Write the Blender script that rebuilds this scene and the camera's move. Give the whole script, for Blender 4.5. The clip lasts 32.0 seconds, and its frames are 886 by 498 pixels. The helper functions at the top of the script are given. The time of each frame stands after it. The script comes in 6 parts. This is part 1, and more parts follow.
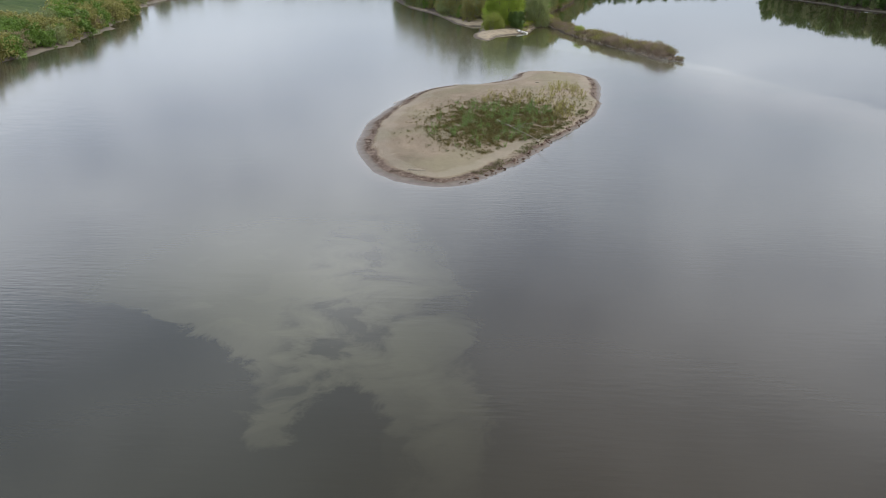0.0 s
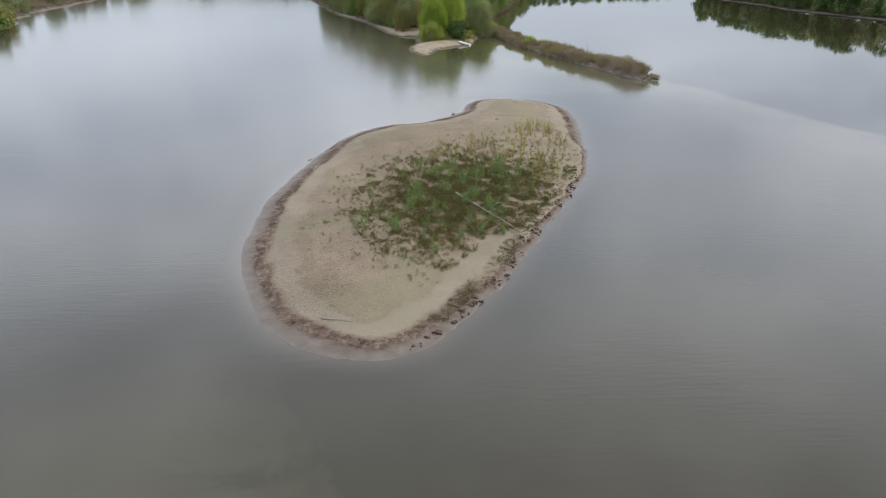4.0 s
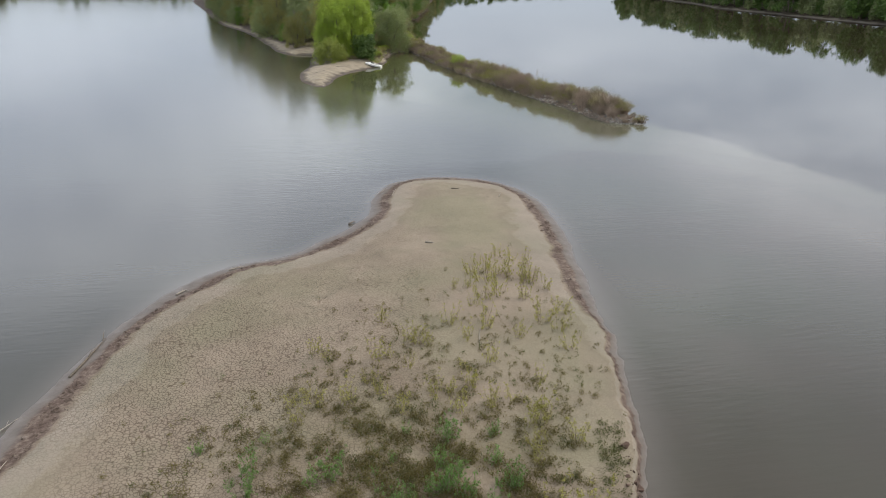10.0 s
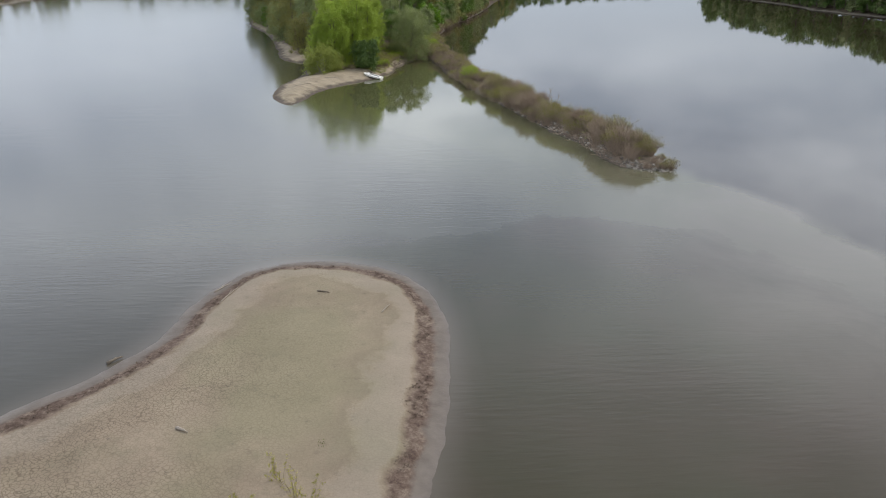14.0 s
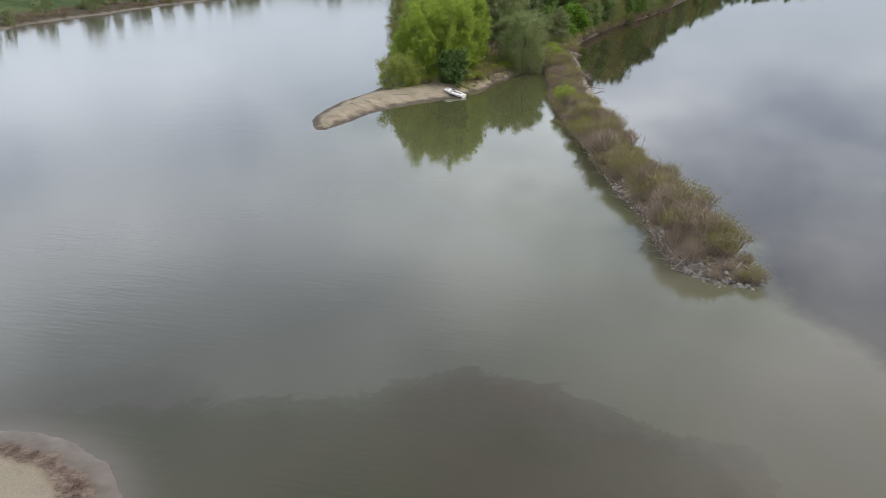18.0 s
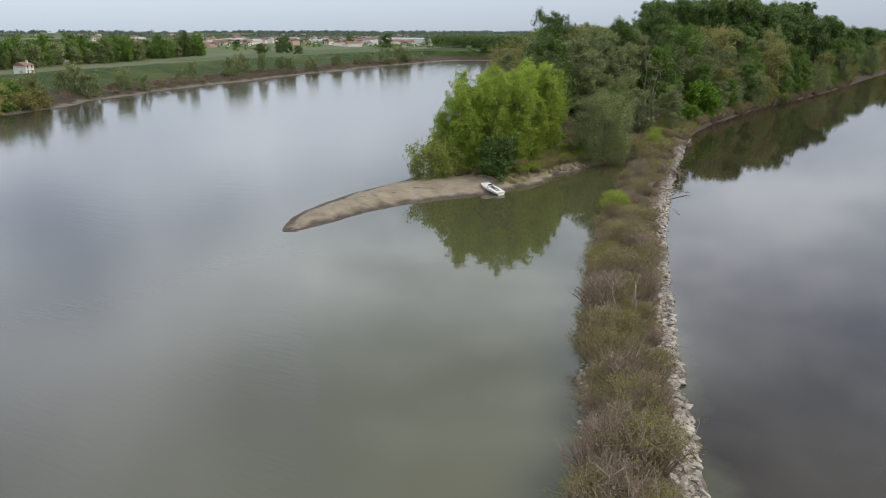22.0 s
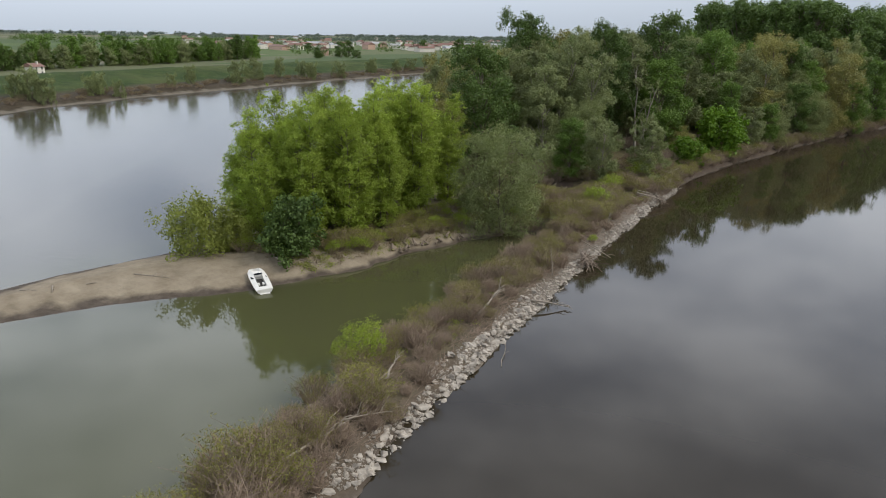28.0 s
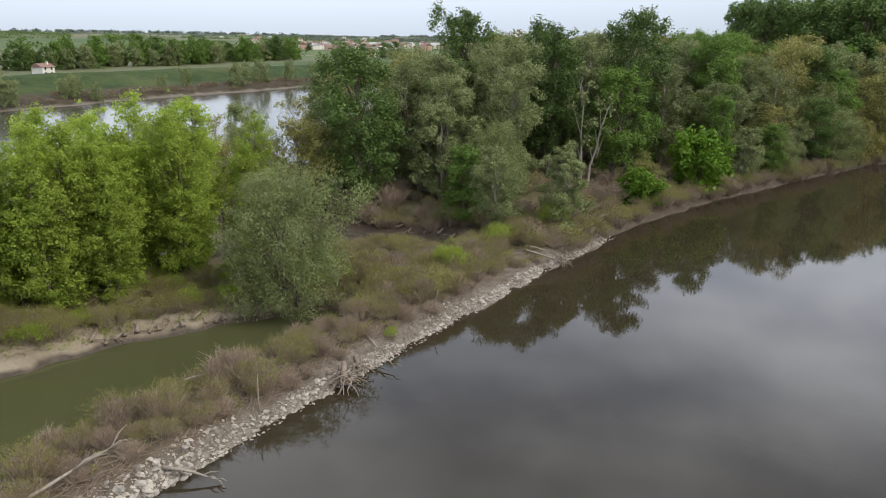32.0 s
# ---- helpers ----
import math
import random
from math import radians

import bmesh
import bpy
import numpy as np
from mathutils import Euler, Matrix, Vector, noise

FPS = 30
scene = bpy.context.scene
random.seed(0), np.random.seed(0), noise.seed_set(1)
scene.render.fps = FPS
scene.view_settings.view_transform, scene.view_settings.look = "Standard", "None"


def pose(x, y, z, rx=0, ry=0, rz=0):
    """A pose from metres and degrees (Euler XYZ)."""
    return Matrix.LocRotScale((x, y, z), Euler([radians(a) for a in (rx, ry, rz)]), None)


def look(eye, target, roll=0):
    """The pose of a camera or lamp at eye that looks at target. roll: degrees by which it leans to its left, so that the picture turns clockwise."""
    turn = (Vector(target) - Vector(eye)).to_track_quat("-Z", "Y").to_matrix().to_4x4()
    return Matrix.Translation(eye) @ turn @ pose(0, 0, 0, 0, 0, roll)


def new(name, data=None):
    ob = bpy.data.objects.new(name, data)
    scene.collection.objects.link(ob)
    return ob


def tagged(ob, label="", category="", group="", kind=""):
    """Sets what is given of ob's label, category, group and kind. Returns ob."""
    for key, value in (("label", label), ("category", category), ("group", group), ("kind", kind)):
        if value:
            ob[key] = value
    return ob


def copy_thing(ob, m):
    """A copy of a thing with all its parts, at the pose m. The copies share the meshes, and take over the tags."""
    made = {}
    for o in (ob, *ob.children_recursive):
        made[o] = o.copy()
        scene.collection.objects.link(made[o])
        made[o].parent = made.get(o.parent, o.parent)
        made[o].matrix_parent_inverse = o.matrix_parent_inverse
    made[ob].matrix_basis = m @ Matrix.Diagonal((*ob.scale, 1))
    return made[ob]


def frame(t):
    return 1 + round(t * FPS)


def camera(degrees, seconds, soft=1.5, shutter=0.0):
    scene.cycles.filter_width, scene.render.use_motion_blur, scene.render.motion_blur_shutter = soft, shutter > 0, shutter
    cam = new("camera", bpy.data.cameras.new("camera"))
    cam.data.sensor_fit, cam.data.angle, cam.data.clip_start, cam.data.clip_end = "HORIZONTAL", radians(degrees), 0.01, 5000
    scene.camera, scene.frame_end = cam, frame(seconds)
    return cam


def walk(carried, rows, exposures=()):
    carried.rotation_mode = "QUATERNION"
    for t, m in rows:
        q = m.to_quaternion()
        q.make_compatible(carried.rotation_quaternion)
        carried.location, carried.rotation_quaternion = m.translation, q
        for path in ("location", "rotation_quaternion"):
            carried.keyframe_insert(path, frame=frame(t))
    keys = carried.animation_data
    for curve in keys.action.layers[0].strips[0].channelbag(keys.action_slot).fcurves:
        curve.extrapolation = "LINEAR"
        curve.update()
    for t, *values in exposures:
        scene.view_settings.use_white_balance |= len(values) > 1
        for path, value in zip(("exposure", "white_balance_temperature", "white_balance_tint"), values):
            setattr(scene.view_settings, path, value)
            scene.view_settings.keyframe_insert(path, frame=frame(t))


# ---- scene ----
cam = camera(63.9, 32.0, 0.95)
PATH = [
    (0, (3.348, -0.091, 24.126), (3.341, 1.764, 23.38), 1.5),
    (0.5, (3.309, 4.735, 24.141), (3.304, 6.591, 23.395), 1.5),
    (1, (3.283, 9.557, 24.141), (3.284, 11.413, 23.395), 1.5),
    (1.5, (3.256, 14.385, 24.142), (3.261, 16.242, 23.397), 1.5),
    (2, (3.202, 19.231, 24.163), (3.216, 21.087, 23.419), 1.5),
    (2.5, (3.114, 24.025, 24.163), (3.157, 25.881, 23.42), 1.5),
    (3, (2.994, 28.726, 24.175), (3.083, 30.582, 23.435), 1.5),
    (3.5, (3.062, 33.436, 24.205), (3.19, 35.29, 23.466), 1.4),
    (5.5, (3.624, 52.303, 24.608), (3.878, 54.144, 23.87), 1.2),
    (6, (3.944, 57.089, 24.632), (4.225, 58.927, 23.895), 1.2),
    (6.5, (4.378, 61.949, 24.623), (4.685, 63.783, 23.886), 1.1),
    (7, (4.873, 66.847, 24.632), (5.207, 68.676, 23.895), 1.0),
    (7.5, (5.382, 71.674, 24.662), (5.743, 73.498, 23.925), 1.0),
    (8, (5.954, 76.446, 24.723), (6.323, 78.267, 23.983), 1.0),
    (8.5, (6.707, 81.156, 24.785), (7.077, 82.977, 24.044), 0.9),
    (9, (7.78, 85.844, 24.811), (8.151, 87.665, 24.069), 1.0),
    (9.5, (9.245, 90.311, 24.822), (9.615, 92.131, 24.079), 0.9),
    (10, (11.063, 94.463, 24.721), (11.433, 96.284, 23.98), 0.9),
    (10.5, (13.132, 98.142, 24.521), (13.5, 99.963, 23.78), 0.9),
    (11, (15.556, 101.804, 24.319), (15.919, 103.626, 23.577), 1.0),
    (11.5, (18.313, 105.397, 24.08), (18.667, 107.22, 23.339), 1.0),
    (12, (21.223, 108.892, 23.89), (21.553, 110.719, 23.147), 0.9),
    (12.5, (24.147, 112.387, 23.769), (24.432, 114.221, 23.024), 0.8),
    (13, (27.131, 115.897, 23.719), (27.366, 117.738, 22.973), 0.7),
    (13.5, (30.064, 119.449, 23.675), (30.256, 121.296, 22.93), 0.8),
    (14, (32.905, 122.993, 23.605), (33.059, 124.843, 22.861), 0.8),
    (14.5, (35.846, 126.626, 23.52), (35.953, 128.479, 22.776), 0.7),
    (16.5, (47.609, 142.107, 23.527), (47.519, 143.945, 22.742), -0.5),
    (17, (50.105, 145.745, 23.537), (49.924, 147.58, 22.762), -0.4),
    (17.5, (52.351, 149.241, 23.572), (52.075, 151.068, 22.805), -0.3),
    (18, (54.54, 152.701, 23.617), (54.171, 154.515, 22.86), 0.0),
    (18.5, (56.75, 156.298, 23.653), (56.301, 158.097, 22.903), 0.0),
    (19, (58.945, 160.119, 23.663), (58.471, 161.92, 22.933), 0.0),
    (19.5, (60.904, 164.085, 23.659), (60.41, 165.901, 22.982), 0.1),
    (20, (62.716, 168.06, 23.633), (62.193, 169.895, 23.032), 0.1),
    (20.5, (64.437, 172.001, 23.591), (63.839, 173.815, 23.0), 0.1),
    (21, (66.133, 175.945, 23.538), (65.448, 177.729, 22.948), 0.1),
    (21.5, (67.605, 180.151, 23.545), (66.85, 181.906, 22.956), 0.1),
    (22, (68.93, 184.55, 23.606), (68.108, 186.276, 23.016), 0.1),
    (22.5, (70.1, 188.973, 23.714), (69.214, 190.667, 23.126), 0.1),
    (23, (71.082, 193.41, 23.785), (70.137, 195.071, 23.197), 0.2),
    (23.5, (71.957, 197.899, 23.856), (70.967, 199.535, 23.269), 0.2),
    (24, (72.823, 202.36, 23.908), (71.822, 203.989, 23.321), 0.2),
    (24.5, (73.696, 206.829, 23.929), (72.693, 208.457, 23.344), 0.3),
    (25, (74.596, 211.262, 23.897), (73.59, 212.889, 23.313), 0.5),
    (25.5, (75.567, 215.737, 23.832), (74.556, 217.362, 23.25), 0.7),
    (27.5, (79.602, 234.161, 23.643), (78.557, 235.765, 23.065), 0.8),
    (28, (80.593, 238.738, 23.629), (79.542, 240.338, 23.051), 0.8),
    (28.5, (81.584, 243.313, 23.594), (80.527, 244.91, 23.016), 0.8),
    (29, (82.6, 247.935, 23.568), (81.533, 249.525, 22.99), 0.9),
    (29.5, (83.647, 252.542, 23.573), (82.557, 254.117, 22.995), 0.9),
    (30, (84.671, 257.189, 23.638), (83.55, 258.741, 23.06), 1.0),
    (30.5, (85.618, 261.959, 23.764), (84.47, 263.492, 23.186), 1.0),
    (31, (86.456, 266.869, 23.901), (85.286, 268.385, 23.323), 0.9),
    (31.5, (87.188, 271.708, 23.964), (85.996, 273.205, 23.385), 0.9),
    (32, (87.813, 276.595, 24.021), (86.6, 278.076, 23.443), 1.0),
]
walk(cam, [(t, look(eye, target, roll)) for t, eye, target, roll in PATH], exposures=[(0, 0.12), (9, 0.11), (13, -0.04), (17, 0.04), (19, 0.03), (21, -0.10), (24, -0.28), (28, -0.26), (30, -0.08), (32, 0.10)])

# ---- world, sun ----
world = bpy.data.worlds.new("overcast_sky")
scene.world = world
world.use_nodes = True
wn, wl = world.node_tree.nodes, world.node_tree.links
wn.clear()
w_out = wn.new("ShaderNodeOutputWorld")
w_bg = wn.new("ShaderNodeBackground")
w_sky = wn.new("ShaderNodeTexSky")
w_sky.sky_type, w_sky.sun_disc = "NISHITA", False
w_sky.sun_elevation, w_sky.sun_rotation = radians(46), radians(72)
w_tc = wn.new("ShaderNodeTexCoord")
w_map = wn.new("ShaderNodeMapping")
w_map.inputs["Scale"].default_value = (1.0, 1.0, 2.2)
w_noise = wn.new("ShaderNodeTexNoise")
w_noise.inputs["Scale"].default_value, w_noise.inputs["Detail"].default_value = 3.2, 7
w_noise.inputs["Roughness"].default_value = 0.52
w_ramp = wn.new("ShaderNodeValToRGB")
w_ramp.color_ramp.elements[0].position, w_ramp.color_ramp.elements[0].color = 0.34, (3.3, 3.8, 4.9, 1)
w_ramp.color_ramp.elements[1].position, w_ramp.color_ramp.elements[1].color = 0.66, (9.2, 9.6, 10.4, 1)
w_mix = wn.new("ShaderNodeMix")
w_mix.data_type = "RGBA"
w_mix.inputs["Factor"].default_value = 0.86
wl.new(w_tc.outputs["Generated"], w_map.inputs["Vector"])
wl.new(w_map.outputs["Vector"], w_noise.inputs["Vector"])
wl.new(w_noise.outputs["Fac"], w_ramp.inputs["Fac"])
wl.new(w_sky.outputs["Color"], w_mix.inputs["A"])
wl.new(w_ramp.outputs["Color"], w_mix.inputs["B"])
w_sep = wn.new("ShaderNodeSeparateXYZ")
wl.new(w_tc.outputs["Generated"], w_sep.inputs[0])
w_up = wn.new("ShaderNodeValToRGB")
for k, (p, v) in enumerate([(0.0, 0.67), (0.07, 0.90), (0.20, 1.52), (0.36, 2.0), (0.8, 1.15)]):
    if k > 1:
        w_up.color_ramp.elements.new(p)
    w_up.color_ramp.elements[k].position, w_up.color_ramp.elements[k].color = p, (v, v, v, 1)
wl.new(w_sep.outputs["Z"], w_up.inputs["Fac"])
w_mul = wn.new("ShaderNodeMix")
w_mul.data_type, w_mul.blend_type = "RGBA", "MULTIPLY"
w_mul.inputs["Factor"].default_value = 1.0
w_haze = wn.new("ShaderNodeMapRange")
w_haze.inputs["From Min"].default_value, w_haze.inputs["From Max"].default_value = 0.04, 0.20
wl.new(w_sep.outputs["Z"], w_haze.inputs["Value"])
w_low = wn.new("ShaderNodeMix")
w_low.data_type = "RGBA"
w_low.inputs["A"].default_value = (6.6, 7.4, 8.5, 1)
wl.new(w_haze.outputs["Result"], w_low.inputs["Factor"])
wl.new(w_mix.outputs["Result"], w_low.inputs["B"])
wl.new(w_low.outputs["Result"], w_mul.inputs["A"])
wl.new(w_up.outputs["Color"], w_mul.inputs["B"])
w_side = wn.new("ShaderNodeMapRange")
w_side.inputs["From Min"].default_value, w_side.inputs["From Max"].default_value = -0.8, 0.8
w_side.inputs["To Min"].default_value, w_side.inputs["To Max"].default_value = 1.27, 0.76
wl.new(w_sep.outputs["X"], w_side.inputs["Value"])
w_glow = wn.new("ShaderNodeMix")
w_glow.data_type, w_glow.blend_type = "RGBA", "MULTIPLY"
w_glow.inputs["Factor"].default_value = 1.0
wl.new(w_mul.outputs["Result"], w_glow.inputs["A"])
wl.new(w_side.outputs["Result"], w_glow.inputs["B"])
wl.new(w_glow.outputs["Result"], w_bg.inputs["Color"])
w_bg.inputs["Strength"].default_value = 0.115
wl.new(w_bg.outputs["Background"], w_out.inputs["Surface"])
sun = new("sun", bpy.data.lights.new("sun", "SUN"))
sun.data.energy, sun.data.angle, sun.data.color = 2.2, radians(34), (1.0, 0.94, 0.84)
sun.matrix_world = look((60, 19.5, 65), (0, 0, 0))


# ---- materials ----
class Mat:
    """A node material with short ways to add the usual nodes."""

    def __init__(self, name, rough=0.8, spec=0.3):
        self.m = bpy.data.materials.new(name)
        self.m.use_nodes = True
        self.n, self.l = self.m.node_tree.nodes, self.m.node_tree.links
        self.b = self.n["Principled BSDF"]
        self.b.inputs["Roughness"].default_value = rough
        self.b.inputs["Specular IOR Level"].default_value = spec
        self.pos = self.n.new("ShaderNodeNewGeometry").outputs["Position"]

    def put(self, socket, value):
        if isinstance(value, bpy.types.NodeSocket):
            self.l.new(value, socket)
        else:
            socket.default_value = value

    def noise(self, scale, detail=3, rough=0.55, stretch=None, distort=0.0):
        t = self.n.new("ShaderNodeTexNoise")
        t.inputs["Scale"].default_value, t.inputs["Detail"].default_value = scale, detail
        t.inputs["Roughness"].default_value, t.inputs["Distortion"].default_value = rough, distort
        self.l.new(self.scaled(stretch) if stretch else self.pos, t.inputs["Vector"])
        return t.outputs["Fac"]

    def scaled(self, stretch, turn=0.0):
        t = self.n.new("ShaderNodeMapping")
        t.inputs["Scale"].default_value = stretch
        t.inputs["Rotation"].default_value = (0, 0, turn)
        self.l.new(self.pos, t.inputs["Vector"])
        return t.outputs["Vector"]

    def ramp(self, fac, *stops):
        t = self.n.new("ShaderNodeValToRGB")
        e = t.color_ramp.elements
        while len(e) < len(stops):
            e.new(0.5)
        for k, (p, c) in enumerate(stops):
            c = (c, c, c) if isinstance(c, (int, float)) else c
            e[k].position, e[k].color = p, (*c, 1)
        self.put(t.inputs["Fac"], fac)
        return t.outputs["Color"]

    def mix(self, fac, a, b, how="MIX"):
        t = self.n.new("ShaderNodeMix")
        t.data_type, t.blend_type = "RGBA", how
        self.put(t.inputs["Factor"], fac)
        for key, v in (("A", a), ("B", b)):
            if isinstance(v, tuple) and len(v) == 3:
                v = (*v, 1)
            self.put(t.inputs[key], v)
        return t.outputs["Result"]

    def math(self, op, a, b=0.0):
        t = self.n.new("ShaderNodeMath")
        t.operation = op
        self.put(t.inputs[0], a)
        self.put(t.inputs[1], b)
        return t.outputs[0]

    def axis(self, k):
        t = self.n.new("ShaderNodeSeparateXYZ")
        self.l.new(self.pos, t.inputs[0])
        return t.outputs[k]

    def island(self):
        return self.n.new("ShaderNodeNewGeometry").outputs["Random Per Island"]

    def piece(self):
        return self.n.new("ShaderNodeObjectInfo").outputs["Random"]

    def bump(self, height, strength=0.5, distance=0.05, after=None):
        t = self.n.new("ShaderNodeBump")
        t.inputs["Strength"].default_value, t.inputs["Distance"].default_value = strength, distance
        self.put(t.inputs["Height"], height)
        if after is not None:
            self.l.new(after, t.inputs["Normal"])
        self.l.new(t.outputs["Normal"], self.b.inputs["Normal"])
        return t.outputs["Normal"]

    def colour(self, value):
        self.put(self.b.inputs["Base Color"], value if not isinstance(value, tuple) else (*value, 1))
        return self.m


def plain(name, colour, rough=0.7, spread=0.25, scale=3.0):
    k = Mat(name, rough)
    dark = tuple(c * (1 - spread) for c in colour)
    lite = tuple(min(1, c * (1 + spread)) for c in colour)
    n = k.noise(scale, 4)
    k.bump(n, 0.3, 0.02)
    return k.colour(k.ramp(n, (0.3, dark), (0.7, lite)))


def leaf_mat(name, dark, lite, soft=0.35):
    """Leaves: each clump and each tree a shade of its own, and some light through them."""
    k = Mat(name, 0.55, 0.35)
    c = k.ramp(k.island(), (0.0, dark), (1.0, lite))
    c = k.mix(0.5, c, k.ramp(k.piece(), (0.0, tuple(v * 0.75 for v in lite)), (1.0, tuple(v * 1.15 for v in lite))), "MIX")
    c = k.mix(0.55, c, k.ramp(k.noise(0.55, 2), (0.35, 0.70), (0.65, 1.0)), "MULTIPLY")
    k.colour(c)
    t = k.n.new("ShaderNodeBsdfTranslucent")
    k.l.new(k.mix(1.0, c, (1.0, 1.0, 0.82), "MULTIPLY"), t.inputs["Color"])
    s = k.n.new("ShaderNodeMixShader")
    s.inputs[0].default_value = soft
    k.l.new(k.b.outputs[0], s.inputs[1])
    k.l.new(t.outputs[0], s.inputs[2])
    k.l.new(s.outputs[0], k.n["Material Output"].inputs["Surface"])
    return k.m


def water_material():
    """Silty water: paler plumes off the groyne and over the shoals, browner water in the east channel."""
    k = Mat("silty_river_water", 0.05, 0.5)
    k.b.inputs["IOR"].default_value = 1.36
    warp = k.math("MULTIPLY", k.math("SUBTRACT", k.noise(0.045, 6, 0.62), 0.5), 26.0)
    warp2 = k.math("MULTIPLY", k.math("SUBTRACT", k.noise(0.06, 6, 0.65, (1.0, 0.7, 1.0), 0.6), 0.5), 30.0)
    x0, y0 = k.axis(0), k.axis(1)
    x, y = k.math("ADD", x0, warp), k.math("ADD", y0, warp2)
    base = k.ramp(k.noise(0.022, 5, 0.6, (1.0, 0.6, 1.0)), (0.35, (0.047, 0.042, 0.029)), (0.65, (0.064, 0.059, 0.041)))
    north = k.ramp(k.math("MULTIPLY", k.math("SUBTRACT", k.math("ADD", y0, k.math("MULTIPLY", warp2, 0.5)), k.math("MINIMUM", 172.0, k.math("SUBTRACT", 253.0, k.math("MULTIPLY", k.math("ADD", x0, k.math("MULTIPLY", warp, 0.4)), 1.3)))), 0.05), (0.42, 0.0), (0.62, 1.0))
    west = k.ramp(k.math("MULTIPLY", k.math("ADD", x, 30.0), 0.02), (0.0, 0.0), (1.0, 1.0))
    base = k.mix(k.math("MULTIPLY", north, west), base, (0.067, 0.065, 0.046))
    fan = k.math("MULTIPLY", k.math("SUBTRACT", k.math("ADD", k.math("ADD", y0, k.math("MULTIPLY", x0, 1.2)), k.math("ADD", k.math("MULTIPLY", warp2, 0.30), k.math("MULTIPLY", warp, 0.2))), 246.0), 0.03)
    base = k.mix(k.math("MULTIPLY", k.ramp(fan, (0.0, 0.0), (0.40, 0.6), (1.0, 1.0)), k.ramp(k.math("MULTIPLY", x0, 0.05), (0.2, 0.0), (0.8, 1.0))), base, (0.096, 0.096, 0.058))
    # the plume that leaves the spit's tip: a pale streak, then greener water in the cove behind a clear edge
    lee = k.math("MULTIPLY", k.math("SUBTRACT", k.math("ADD", x0, k.math("MULTIPLY", k.math("ADD", y0, k.math("MULTIPLY", warp, 0.6)), 0.82)), 217.0), 0.04)
    streak = k.ramp(lee, (0.0, 0.0), (0.19, 0.40), (0.23, 0.0))
    base = k.mix(k.math("MULTIPLY", streak, k.ramp(k.math("MULTIPLY", k.math("SUBTRACT", y0, 196.0), 0.03), (0.0, 0.0), (0.6, 1.0))), base, (0.102, 0.101, 0.075))
    cove = k.math("MULTIPLY", k.ramp(lee, (0.19, 0.0), (0.24, 0.42), (0.72, 1.0)), k.ramp(k.math("MULTIPLY", k.math("SUBTRACT", x0, 7.0), 0.1), (0.0, 0.0), (1.0, 1.0)))
    base = k.mix(cove, base, k.mix(k.ramp(k.math("MULTIPLY", k.math("SUBTRACT", y0, 218.0), 0.02), (0.0, 0.0), (0.9, 1.0)), (0.100, 0.100, 0.056), (0.070, 0.072, 0.031)))
    # darker olive water east of the bar, with a ragged edge against the plume
    murk = k.n.new("ShaderNodeAttribute")
    murk.attribute_name = "murk"
    ragged = k.math("MULTIPLY", k.math("SUBTRACT", k.noise(0.16, 6, 0.68, None, 0.6), 0.5), 9.0)
    brown = k.ramp(k.math("ADD", k.math("MULTIPLY", k.math("ADD", murk.outputs["Fac"], ragged), 0.25), 0.5), (0.44, 0.0), (0.52, 0.55), (0.95, 1.0))
    brown = k.math("MULTIPLY", brown, k.ramp(k.math("MULTIPLY", k.math("SUBTRACT", y0, 96.0), 0.02), (0.0, 0.0), (0.9, 1.0)))
    base = k.mix(brown, base, k.ramp(k.noise(0.035, 4, 0.6), (0.4, (0.042, 0.040, 0.020)), (0.62, (0.056, 0.043, 0.027))))
    side = k.math("SUBTRACT", k.math("ADD", k.math("ADD", x0, k.math("MULTIPLY", warp, 0.55)), k.math("MULTIPLY", y0, 0.235)), 114.6)
    band = k.math("MULTIPLY", k.ramp(k.math("MULTIPLY", k.math("ADD", side, 30.0), 0.033), (0.2, 0.0), (0.92, 1.0)), k.math("MULTIPLY", k.ramp(k.math("MULTIPLY", k.math("SUBTRACT", x0, 40.0), 0.04), (0.0, 0.0), (1.0, 1.0)), k.ramp(k.math("MULTIPLY", k.math("SUBTRACT", 222.0, y0), 0.03), (0.0, 0.0), (0.8, 1.0))))
    base = k.mix(k.math("MULTIPLY", band, k.ramp(k.noise(0.05, 6, 0.65, None, 1.0), (0.32, 0.3), (0.6, 1.0))), base, (0.120, 0.104, 0.080))
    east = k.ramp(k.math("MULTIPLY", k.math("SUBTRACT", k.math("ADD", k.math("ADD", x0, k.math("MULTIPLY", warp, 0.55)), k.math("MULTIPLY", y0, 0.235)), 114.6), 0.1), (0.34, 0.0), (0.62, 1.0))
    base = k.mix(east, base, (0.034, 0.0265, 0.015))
    far = k.ramp(k.math("MULTIPLY", k.math("SUBTRACT", 76.0, k.math("ADD", y0, warp2)), 0.03), (0.1, 0.0), (0.9, 0.95))
    base = k.mix(far, base, k.mix(k.ramp(k.math("MULTIPLY", k.math("ADD", x0, 6.0), 0.05), (0.0, 0.0), (0.9, 1.0)), (0.023, 0.022, 0.012), (0.033, 0.026, 0.015)))
    # the silt cloud south of the bar, torn into eddies
    cloud = k.n.new("ShaderNodeAttribute")
    cloud.attribute_name = "cloud"
    torn = k.math("MULTIPLY", k.math("SUBTRACT", k.noise(0.26, 7, 0.70, None, 0.7), 0.5), 6.0)
    inside = k.math("ADD", k.math("MULTIPLY", k.math("ADD", cloud.outputs["Fac"], torn), 0.1), 0.5)
